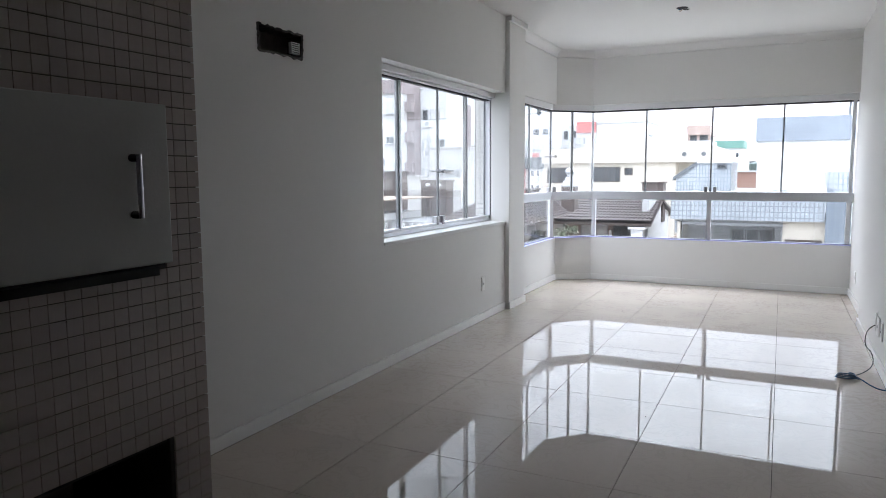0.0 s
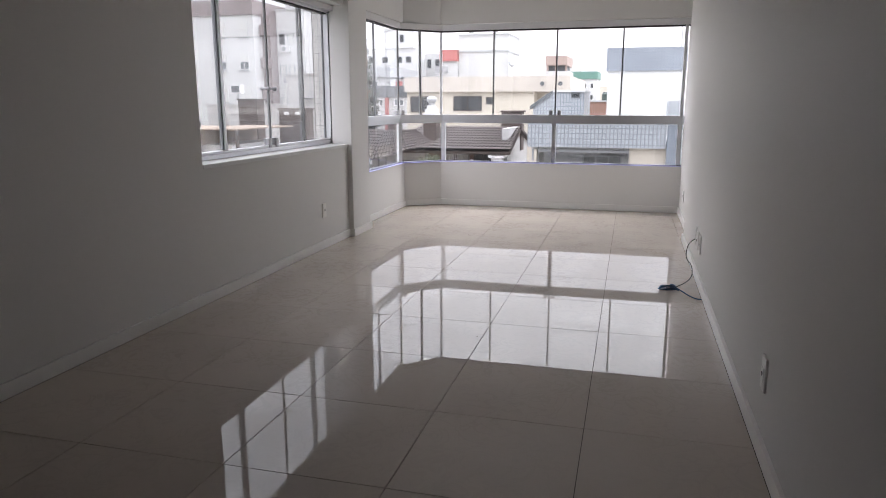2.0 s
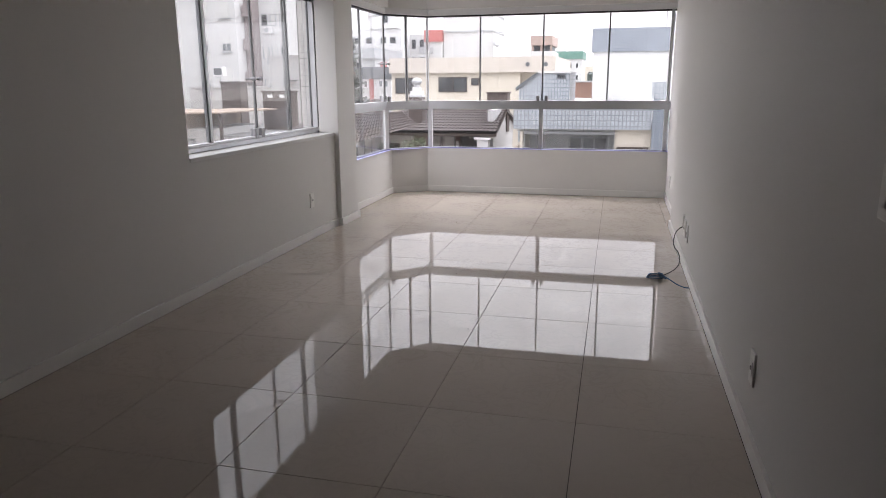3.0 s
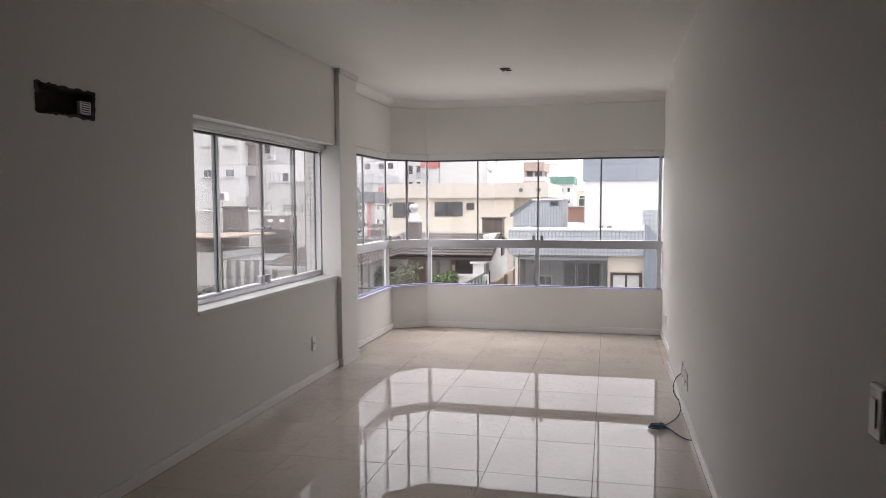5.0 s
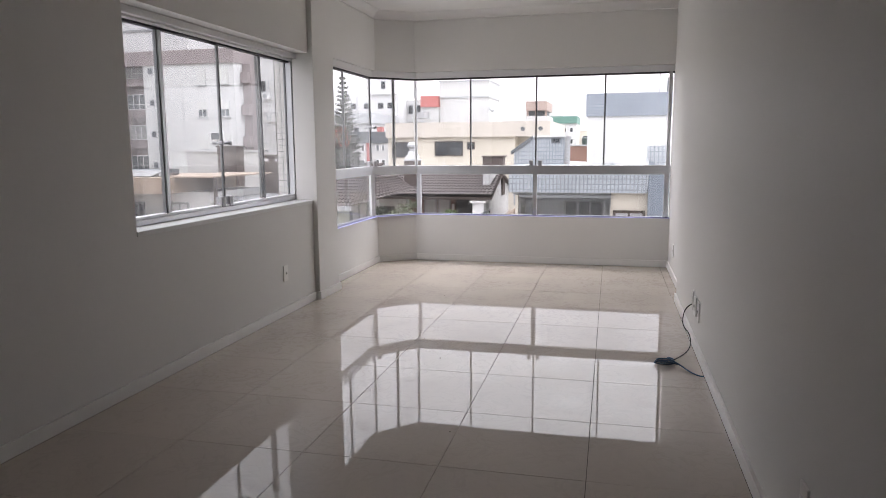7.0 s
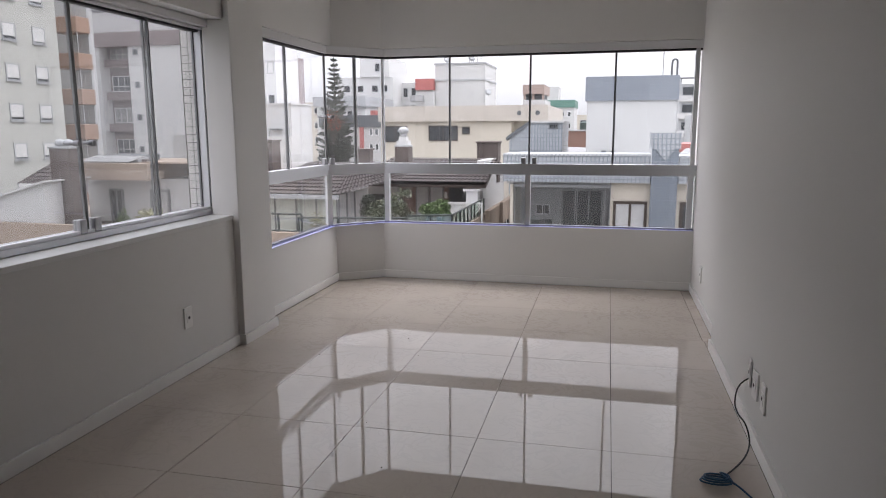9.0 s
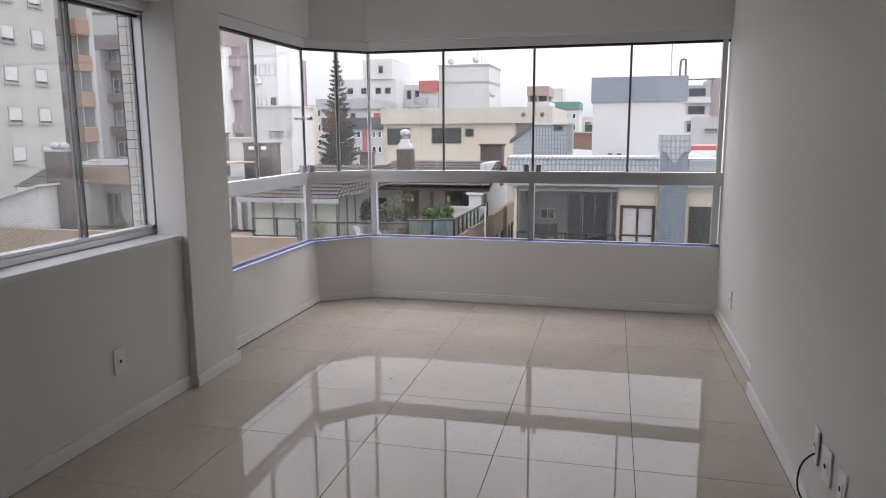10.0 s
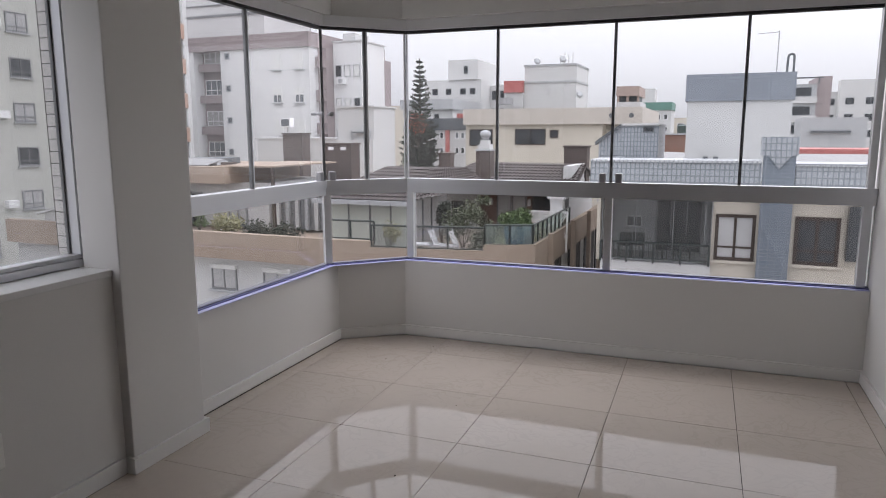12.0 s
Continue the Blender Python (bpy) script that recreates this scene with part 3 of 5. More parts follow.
lamp = holder("ceiling_lamp_outlet", "open round ceiling lamp outlet with loose wire ends", "lamp outlet")
LAMP = (-0.28, 7.17)
# flat dark disc puts the shade of the open outlet into colour
part("outlet_dark_disc", cyl(bmesh.new(), (*LAMP, TOP - 0.004), (*LAMP, TOP + 0.002), 0.05, seg=24), HOLE, lamp)
for k, c in enumerate((BLACK, TERRA_X, BLUE)):
    a = k * 2.1
    ca, sa = math.cos(a), math.sin(a)
    tube("wire", [(LAMP[0], LAMP[1], TOP - 0.003), (LAMP[0] + 0.02 * ca, LAMP[1] + 0.02 * sa, TOP - 0.03), (LAMP[0] + 0.06 * ca, LAMP[1] + 0.055 * sa, TOP - 0.015)], 0.004, c, lamp)

for k in range(9):
    bm = bmesh.new()
    bmesh.ops.create_icosphere(bm, subdivisions=1, radius=random.uniform(0.003, 0.006), matrix=Matrix.Translation((random.uniform(-1.7, 1.15), random.uniform(4.2, 8.9), 0.004)) @ Matrix.Diagonal((1, 1.4, 0.5, 1)))
    thing("dirt_crumb", bm, BARK, "small dark crumb of dirt on the tiles", "dirt", "crumbs on the floor")

# ---------------- barbecue, tiled from floor to ceiling ----------------
BX, BY0, BY1 = -1.23, 1.02, 2.285
bbq = holder("barbecue", "built-in barbecue clad in beige mosaic, grey steel door, open wood niche", "barbecue", kind="structure")
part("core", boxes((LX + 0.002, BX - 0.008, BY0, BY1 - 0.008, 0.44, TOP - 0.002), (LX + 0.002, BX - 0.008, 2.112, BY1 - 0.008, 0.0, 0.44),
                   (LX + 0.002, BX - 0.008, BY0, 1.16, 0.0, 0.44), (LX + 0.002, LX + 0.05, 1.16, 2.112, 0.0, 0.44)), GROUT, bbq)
# near-black sheets put the niche's inner shade into its floor and top
part("niche_shade_sheet", boxes((LX + 0.051, BX - 0.02, 1.161, 2.11, 0.002, 0.012), (LX + 0.051, BX - 0.02, 1.161, 2.11, 0.425, 0.437)), SHADE, bbq)
steel = part("steel_door", boxes((BX - 0.006, BX + 0.012, 1.2, 2.145, 1.035, 1.548), bevel=0.004), STEEL_DOOR, bbq, "grey enamelled sliding steel door")
bm = cyl(bmesh.new(), (BX + 0.045, 2.0, 1.19), (BX + 0.045, 2.0, 1.385), 0.009)
part("door_handle", bm, HANDLE, steel, "upright steel bar handle")
for z in (1.20, 1.375):
    part("handle_foot", cyl(bmesh.new(), (BX + 0.012, 2.0, z), (BX + 0.045, 2.0, z), 0.012), BLACK, steel)
# proud dark strip in place of the shaded slot under the door
part("slot_shade_strip", boxes((BX - 0.006, BX + 0.02, 1.2, 2.08, 1.0, 1.028)), SHADE, bbq)

# ---------------- outside: helpers ----------------
GROUND = -9.0


def window_x(parent, x0, x1, z0, z1, y, pane=PANE_X, frame_m=FRAME_X, bars=1, rail=0.0, t=0.06):
    """A window in a facade that faces south (towards smaller y): frame, mullions, pane."""
    rows = [(x0, x0 + t, y - 0.06, y + 0.05, z0, z1), (x1 - t, x1, y - 0.06, y + 0.05, z0, z1),
            (x0 + t, x1 - t, y - 0.06, y + 0.05, z0, z0 + t), (x0 + t, x1 - t, y - 0.06, y + 0.05, z1 - t, z1)]
    for k in range(bars):
        xm = x0 + (x1 - x0) * (k + 1) / (bars + 1)
        rows.append((xm - t * 0.4, xm + t * 0.4, y - 0.05, y + 0.02, z0 + t, z1 - t))
    if rail:
        rows.append((x0 + t, x1 - t, y - 0.052, y + 0.02, z0 + rail - 0.03, z0 + rail + 0.03))
    w = part("window", boxes(*rows), frame_m, parent)
    part("pane", boxes((x0 + t, x1 - t, y - 0.02, y + 0.01, z0 + t, z1 - t)), pane, w)
    return w


def window_y(parent, y0, y1, z0, z1, x, pane=PANE_X, frame_m=FRAME_X, bars=1, t=0.07, cover=0.0):
    """A window in a facade that faces east; cover: the part of its height that a shutter hides."""
    rows = [(x - 0.05, x + 0.06, y0, y0 + t, z0, z1), (x - 0.05, x + 0.06, y1 - t, y1, z0, z1),
            (x - 0.05, x + 0.06, y0 + t, y1 - t, z0, z0 + t), (x - 0.05, x + 0.06, y0 + t, y1 - t, z1 - t, z1)]
    for k in range(bars):
        ym = y0 + (y1 - y0) * (k + 1) / (bars + 1)
        rows.append((x - 0.02, x + 0.05, ym - t * 0.4, ym + t * 0.4, z0 + t, z1 - t))
    w = part("window", boxes(*rows), frame_m, parent)
    part("pane", boxes((x - 0.01, x + 0.02, y0 + t, y1 - t, z0 + t, z1 - t)), pane, w)
    if cover:
        zc = z1 - t - (z1 - z0 - 2 * t) * cover
        part("shutter", boxes(*[(x + 0.022, x + 0.032 + 0.006 * (k % 2), y0 + t, y1 - t, zc + (z1 - t - zc) * k / 12, zc + (z1 - t - zc) * (k + 1) / 12) for k in range(12)]), SHUT_X, w)
    return w


def aircon(parent, x, y, z):
    u = part("air_conditioner", boxes((x - 0.4, x + 0.4, y - 0.32, y, z - 0.28, z + 0.28), bevel=0.02), PLASTIC_X, parent)
    part("fan_grille", cyl(bmesh.new(), (x - 0.1, y - 0.33, z), (x - 0.1, y - 0.318, z), 0.22, seg=16), GREY_X, u)


def building(label, material, *blocks, category="building", far=1.0, dist=35.0, turn=-0.77):
    """A house: an Empty that parents wall blocks and whatever is put on it."""
    h = site(holder("apartment_building", label, category), far, dist, turn)
    for b in blocks:
        part("wall", boxes(b), material, h)
    return h


def roof_tiles(name, a, b, c, d, courses, waves, material, parent):
    """A tiled slope: a to b along the eave, c over b and d over a along the ridge; courses step up, barrels run up the slope."""
    a, b, c, d = (Vector(v) for v in (a, b, c, d))
    up = (b - a).cross(d - a).normalized()
    verts, faces, cols = [], [], int(waves * 1.5) * 6
    for r in range(courses):
        for h in (0, 1):
            v = (r + h * 1.08) / courses
            for k in range(cols + 1):
                u = k / cols
                p = (a * (1 - u) + b * u) * (1 - v) + (d * (1 - u) + c * u) * v
                verts.append(p + up * (0.026 * math.cos(k / 6 * 2 * math.pi) + (0.045 if h == 0 else 0.0)))
    for r in range(courses):
        for k in range(cols):
            i = r * 2 * (cols + 1) + k
            faces.append((i, i + 1, i + cols + 2, i + cols + 1))
            if r:
                j = i - (cols + 1)
                faces.append((j, j + 1, i + 1, i))
    me = bpy.data.meshes.new(name)
    me.from_pydata([tuple(v) for v in verts], [], faces)
    me.materials.append(material)
    ob = new(name, me)
    ob.parent = parent
    return tagged(ob, kind="stuff")


def slab(name, pts, thick, material, parent):
    """A flat or sloping slab with thickness under its upper face."""
    bm = bmesh.new()
    hi = [bm.verts.new(p) for p in pts]
    lo = [bm.verts.new((p[0], p[1], p[2] - thick)) for p in pts]
    n = len(pts)
    bm.faces.new(hi)
    bm.faces.new(lo[::-1])
    for i in range(n):
        bm.faces.new((hi[i], lo[i], lo[(i + 1) % n], hi[(i + 1) % n]))
    return part(name, bm, material, parent)


def chimney(x0, x1, y0, y1, z0, z1, material, label, cap=0.06, cowls=0, white_top=0.0, slots=0, turn=-0.77, far=1.23):
    c = site(holder("chimney", label, "chimney"), far, 31, turn)
    part("stack", boxes((x0, x1, y0, y1, z0, z1)), material, c)
    part("cap", boxes((x0 - cap, x1 + cap, y0 - cap, y1 + cap, z1, z1 + 0.07), bevel=0.01), GREY_X if cowls else material, c)
    xm, ym = (x0 + x1) / 2, (y0 + y1) / 2
    if white_top:
        part("upper_stack", boxes((xm - 0.24, xm + 0.24, ym - 0.24, ym + 0.24, z1 + 0.07, z1 + white_top * 0.6), (xm - 0.16, xm + 0.16, ym - 0.16, ym + 0.16, z1 + white_top * 0.6, z1 + white_top)), WHITE_X, c)
    for k in range(cowls):
        xc = xm + (k - (cowls - 1) / 2) * 0.42
        zc = z1 + 0.07 + white_top
        cw = part("cowl", ball(bmesh.new(), (xc, ym, zc + 0.16), 0.22, 0.75), GREY_X, c, "round metal chimney cowl")
        part("cowl_neck", cyl(bmesh.new(), (xc, ym, zc - 0.05), (xc, ym, zc + 0.06), 0.14), CHROME, cw)
    for k in range(slots):
        xs = x0 + (x1 - x0) * (0.28 + 0.44 * k)
        part("flue_slot", boxes((xs - 0.13, xs + 0.13, y0 - 0.012, y0 + 0.01, z1 - 0.24, z1 - 0.1)), PLASTIC_X, c)
    return c


def leaves(bm, c, r, n, size, flat=1.0):
    """A loose clump of small leaf blades."""
    for _ in range(n):
        d = Vector((random.gauss(0, 1), random.gauss(0, 1), random.gauss(0, 1) * flat)).normalized() * (r * random.random() ** 0.45)
        p, q = Vector(c) + d, Euler((random.uniform(0, 6.3), random.uniform(0, 6.3), random.uniform(0, 6.3))).to_matrix()
        s = size * random.uniform(0.6, 1.3)
        vs = [bm.verts.new(p + q @ Vector(v)) for v in ((0, -s, 0), (s * 0.45, 0, s * 0.12), (0, s, 0), (-s * 0.45, 0, s * 0.12))]
        bm.faces.new(vs)
    return bm


def shrub(x, y, z, w, h, label, material=LEAF, n=220, blossom=None, far=1.05, dist=30, blooms=30, bloom=0.06):
    s = site(holder("shrub", label, "plant"), far, dist)
    bm = bmesh.new()
    for k in range(5):
        a = k * 1.3
        cyl(bm, (x, y, z), (x + w * 0.3 * math.cos(a), y + w * 0.3 * math.sin(a), z + h * 0.6), 0.02, 0.008, 5)
    part("stem", bm, BARK, s)
    bm = bmesh.new()
    for k in range(7):
        leaves(bm, (x + random.uniform(-0.3, 0.3) * w, y + random.uniform(-0.3, 0.3) * w, z + h * random.uniform(0.35, 0.8)), 0.32 * min(w, h * 1.6), 2 * n // 7, 0.08)
    part("foliage", bm, material, s)
    if blossom:
        part("blossom", leaves(bmesh.new(), (x, y, z + h * 0.55), 0.42 * w, blooms, bloom, h / w), blossom, s)
    return s


def guard_rail(pts, z0, z1, label, panel=GLASS_G, step=1.1, bars=False, far=1.05, dist=30):
    """A terrace railing along a plan line: posts, top and bottom rail, glass panels or bars."""
    g = site(holder("railing", label, "railing"), far, dist)
    for (xa, ya), (xb, yb) in zip(pts, pts[1:]):
        ln = math.hypot(xb - xa, yb - ya)
        n = max(1, round(ln / step))
        for z, r in ((z1, 0.035), (z0, 0.025)):
            part("rail", cyl(bmesh.new(), (xa, ya, z), (xb, yb, z), r, seg=6), IRON_X, g)
        for k in range(n + 1):
            x, y = xa + (xb - xa) * k / n, ya + (yb - ya) * k / n
            part("post", boxes((x - 0.03, x + 0.03, y - 0.03, y + 0.03, z0 - 0.15, z1)), IRON_X, g)
        if bars:
            for k in range(int(ln / 0.14)):
                u = k * 0.14 / ln
                x, y = xa + (xb - xa) * u, ya + (yb - ya) * u
                part("bar", boxes((x - 0.01, x + 0.01, y - 0.01, y + 0.01, z0, z1)), IRON_X, g)
        elif panel:
            bm = prism(bmesh.new(), [(xa, ya), (xb, yb), (xb + 0.004, yb + 0.014), (xa + 0.004, ya + 0.014)], z0 + 0.03, z1 - 0.03)
            part("panel", bm, panel, g)
    return g


# ---------------- outside: ground ----------------
# ground lies out of view; its pale tone is set to bounce daylight up
setting("ground", boxes((-1500, 1500, -1500, 1500, GROUND - 1, GROUND)), PALE_GROUND, "unseen ground between the buildings, pale to bounce daylight up", "ground")

# the block that the room stands in
own = holder("own_building", "white-tiled apartment block around the room", "building", kind="structure")
part("lower_floors", boxes((-2.1, 5.4, BACK - 0.2, 6.76, GROUND, -0.12)), WHITE_X, own)
part("lower_bay", prism(bmesh.new(), [(-2.08, 6.77), (1.45, 6.77), (1.45, 9.24), (-1.61, 9.24), (-2.08, 8.68)], GROUND, -0.12), WHITE_X, own)
part("upper_floors", boxes((-2.17, 5.4, BACK - 0.2, 9.24, TOP + 0.16, TOP + 3)), WHITE_X, own)
pier = setting("pier", boxes((-2.145, -2.031, 6.82, 7.198, -0.1, TOP + 0.1)), GROUT, "outside pier clad in small white ceramic tiles", "pier")

# ---------------- blue-tiled block with the glazed balcony ----------------
CY = 28.0
blue = building("blue-tiled apartment block with a glazed balcony and brown windows", CREAM_X, (0.42, 12.0, CY, CY + 14, GROUND, -0.3), (-3.3, 0.42, CY + 2.2, CY + 14, GROUND, -0.3), dist=24)
part("parapet", boxes((-3.4, 1.7, CY - 0.25, CY + 0.05, -0.32, 0.6), (2.62, 12.0, CY - 0.25, CY + 0.05, -0.32, 0.55)), BLUE_P, blue, "pale blue tiled roof parapet")
part("parapet_side", boxes((-3.4, -3.1, CY + 0.05, CY + 12, -0.32, 0.6)), BLUE_P, blue)
part("roof_deck", boxes((-3.1, 12.0, CY + 0.05, CY + 14, -0.31, -0.05)), GREY_X, blue)
part("coping", boxes((-3.4, 1.7, CY - 0.3, CY + 1.6, 0.6, 0.68), (2.62, 12.0, CY - 0.3, CY + 1.6, 0.55, 0.62)), COPE_T, blue)
part("pilaster", boxes((1.73, 2.6, CY - 0.32, CY + 0.02, GROUND, 0.85)), BLUE_D, blue, "dark blue tiled pilaster")
part("pilaster_head", boxes((1.66, 2.66, CY - 0.36, CY + 0.3, 0.85, 1.4)), BLUE_P, blue)
bm = bmesh.new()
vs = [bm.verts.new(p) for p in ((1.85, CY - 0.375, 0.86), (2.48, CY - 0.375, 0.86), (2.165, CY - 0.375, 0.45), (1.85, CY - 0.325, 0.86), (2.48, CY - 0.325, 0.86), (2.165, CY - 0.325, 0.45))]
for q in ((0, 1, 2), (5, 4, 3), (0, 3, 4, 1), (1, 4, 5, 2), (2, 5, 3, 0)):
    bm.faces.new([vs[i] for i in q])
part("pilaster_point", bm, BLUE_P, blue)
for x0, x1, p in ((0.5, 1.66, CURTAIN), (2.74, 3.95, PANE_X)):
    window_x(blue, x0, x1, -2.42, -0.97, CY, p, WOOD_X, 1, 0.42, 0.1)
    part("window_surround", boxes((x0 - 0.12, x0, CY - 0.03, CY + 0.02, -2.5, -0.9), (x1, x1 + 0.1, CY - 0.03, CY + 0.02, -2.5, -0.9), (x0 - 0.14, x1 + 0.14, CY - 0.08, CY + 0.02, -2.52, -2.43)), CREAM_X, blue)
    window_x(blue, x0, x1, -5.3, -3.85, CY, PANE_X, WOOD_X, 1, 0.42, 0.1)
part("downpipe_flap", boxes((4.1, 4.5, CY - 0.35, CY - 0.02, -2.2, -0.6)), PANE_X, blue, "open glass window leaf")
# balcony: slab, back wall, glass doors, enclosure, railing, chairs
part("balcony_slab", boxes((-3.0, 0.42, CY - 0.15, CY + 2.2, -3.3, -2.62)), WHITE_X, blue)
part("balcony_back_wall", boxes((-3.2, 0.42, CY + 2.0, CY + 2.19, -2.6, -0.33)), WHITE_X, blue)
part("balcony_ceiling", boxes((-3.3, 0.42, CY + 0.06, CY + 2.0, -0.42, -0.33)), WHITE_X, blue)
part("balcony_side_wall", boxes((-3.16, -3.05, CY - 0.1, CY + 2.0, -2.62, -0.43)), CREAM_X, blue)
window_x(blue, -1.45, 0.1, -2.6, -0.75, CY + 1.98, PANE_X, FRAME_X, 2, 0.0, 0.06)
window_x(blue, -2.45, -1.9, -1.75, -1.35, CY + 1.98, PANE_X, PLASTIC_X, 1, 0.0, 0.04)
enc = part("balcony_glazing_frame", boxes(*[(x - 0.012, x + 0.012, CY - 0.12, CY - 0.08, -2.6, -0.34) for x in (-2.98, -1.9, -0.75, 0.2, 0.39)], (-3.0, 0.41, CY - 0.13, CY - 0.07, -0.52, -0.42)), GREY_D, blue)
part("balcony_glass", boxes((-2.95, 0.38, CY - 0.105, CY - 0.095, -2.6, -0.52)), GLASS_B, enc).visible_shadow = False
guard_rail([(-3.0, CY - 0.2), (0.36, CY - 0.2)], -2.5, -1.98, "dark iron balcony railing", None, 0.8, True, 1.0, 24)
for k, x in enumerate((-2.3, -1.9, -0.9, -0.4)):
    ch = site(holder("balcony_chair", "dark iron balcony chair", "chair", group="balcony chairs"), 1.0, 24)
    y = CY + 0.5 + 0.2 * (k % 2)
    part("seat", boxes((x - 0.2, x + 0.2, y - 0.2, y + 0.2, -2.2, -2.17)), IRON_X, ch)
    part("backrest", boxes((x - 0.2, x + 0.2, y + 0.18, y + 0.21, -2.17, -1.8)), IRON_X, ch)
    for sx in (-0.18, 0.18):
        for sy in (-0.18, 0.18):
            part("leg", boxes((x + sx - 0.015, x + sx + 0.015, y + sy - 0.015, y + sy + 0.015, -2.62, -2.2)), IRON_X, ch)

# stair head in pale tiles with a sloping edge, behind the blue block
head = building("pale blue tiled stair head with a sloping roof edge", BLUE_P, (-3.5, -1.95, 36.0, 40.0, -1.5, 1.88), far=0.95, dist=30)
bm = bmesh.new()
for x, z in ((-4.45, -1.5), (-3.5, -1.5), (-3.5, 1.88), (-4.45, 1.25)):
    bm.verts.new((x, 36.0, z)), bm.verts.new((x, 40.0, z))
bm.verts.ensure_lookup_table()
for q in ((0, 2, 4, 6), (7, 5, 3, 1), (0, 1, 3, 2), (2, 3, 5, 4), (4, 5, 7, 6), (6, 7, 1, 0)):
    bm.faces.new([bm.verts[i] for i in q])
part("sloping_wall", bm, BLUE_P, head)
slab("sloping_coping", [(-4.6, 35.9, 1.22), (-3.5, 35.9, 1.98), (-3.5, 36.6, 1.98), (-4.6, 36.6, 1.22)], 0.16, DARK_X, head)
part("coping", boxes((-3.5, -1.9, 35.9, 40.1, 1.89, 1.98)), WHITE_X, head)
window_x(head, -2.6, -2.15, 1.6, 1.86, 36.0, PANE_X, DARK_X, 0)

# white tower block with a blue-tiled crown
tower = building("plain white roof block with a blue-tiled crown", WHITE_X, (-1.02, 3.44, 40.0, 46.0, -2.0, 3.05), far=0.80, dist=28)
part("crown", boxes((-1.12, 3.52, 39.9, 46.1, 3.05, 4.27)), BLUE_T, tower, "blue-grey tiled crown")
part("ledge", boxes((-0.3, 0.6, 39.6, 40.0, 0.3, 0.38)), GREY_X, tower)
for x in (-0.2, 0.25):
    part("ledge_lamp", boxes((x, x + 0.22, 39.6, 39.9, 0.39, 0.5)), DARK_X, tower)
tube("vent_pipe", [(3.15, 40.6, 4.2), (3.15, 40.6, 4.9), (3.2, 40.6, 5.1), (3.4, 40.6, 5.1), (3.42, 40.6, 4.9), (3.42, 40.6, 4.2)], 0.05, DARK_X, tower)
ant = part("antenna", cyl(bmesh.new(), (2.75, 41, 4.2), (2.75, 41, 6.2), 0.03, seg=6), GREY_X, tower)
part("antenna_arm", cyl(bmesh.new(), (1.85, 41, 6.1), (2.78, 41, 6.15), 0.02, seg=6), GREY_X, ant)

# ---------------- cream block behind ----------------
cream = building("cream apartment block with a tiled top band", CREAM_X, (-16.7, -6.9, 53.0, 66.0, GROUND, 2.3), far=1.12, dist=57)
part("top_band", boxes((-16.8, -4.3, 52.7, 66.2, 2.3, 3.4)), CREAM_T, cream)
part("side_wall", boxes((-6.9, -4.6, 54.5, 66.0, GROUND, 2.3)), CREAM_X, cream)
for x0, x1, z0, z1 in ((-16.4, -14.65, 0.8, 1.98), (-13.0, -10.8, 0.9, 2.0), (-10.5, -9.9, 1.38, 1.92), (-13.6, -10.4, -1.4, -0.75)):
    window_x(cream, x0, x1, z0, z1, 53.0, PANE_X, WOOD_X, 1 if x1 - x0 > 1 else 0)
for x in (-6.3, -5.0):
    part("round_vent", cyl(bmesh.new(), (x, 52.66, 2.85), (x, 52.72, 2.85), 0.16), DARK_X, cream)

# ---------------- terrace block in the middle ----------------
TZ = -2.85
terr = building("white block with a tan terrace parapet", WHITE_X, (-30.0, -7.2, 27.5, 45.0, GROUND, TZ - 0.02), (-7.2, -5.5, 28.3, 45.0, GROUND, TZ - 0.02), far=1.05, dist=30)
part("terrace_floor", boxes((-30.0, -7.2, 27.5, 45.0, TZ - 0.02, TZ + 0.03), (-7.2, -5.5, 28.3, 45.0, TZ - 0.02, TZ + 0.03)), TAN_X, terr)
part("parapet", prism(bmesh.new(), [(-30, 27.0), (-12.6, 26.75), (-11.1, 26.9), (-11.1, 27.2), (-12.6, 27.05), (-30, 27.3)], -3.35, -2.3), TAN_X, terr, "tan rendered terrace parapet")
part("parapet", prism(bmesh.new(), [(-11.1, 26.9), (-7.0, 27.55), (-7.0, 27.85), (-11.1, 27.2)], -3.4, -2.52), TAN_X, terr)
part("parapet", prism(bmesh.new(), [(-7.0, 27.55), (-6.2, 27.75), (-5.3, 28.2), (-5.3, 45), (-5.55, 45), (-5.55, 28.4), (-6.3, 28.05), (-7.0, 27.85)], -3.4, -2.3), TAN_X, terr)
for y in (30.2, 34.6, 38.6, 42.0):
    part("pilaster", boxes((-5.3, -5.12, y, y + 0.35, GROUND, -2.18)), TAN_X, terr)
    # dark panel on the solid wall, painted as the shade of a garage opening
    part("garage_shade_panel", boxes((-5.49, -5.44, y + 0.4, y + 3.2, -7.5, -3.41)), SHADE, terr)
for x0, x1, z0 in ((-18.75, -17.5, -4.75), (-16.2, -14.9, -4.75), (-22.4, -21.2, -4.75), (-12.5, -11.3, -4.75)):
    window_x(terr, x0, x1, z0, z0 + 1.0, 27.5, CURTAIN, GREY_D, 1)
    part("shutter_box", boxes((x0, x1, 27.36, 27.5, z0 + 0.86, z0 + 1.02)), SHUT_X, terr)
    part("window_ledge", boxes((x0 - 0.1, x1 + 0.1, 27.3, 27.5, z0 - 0.1, z0 - 0.02)), GREY_X, terr)
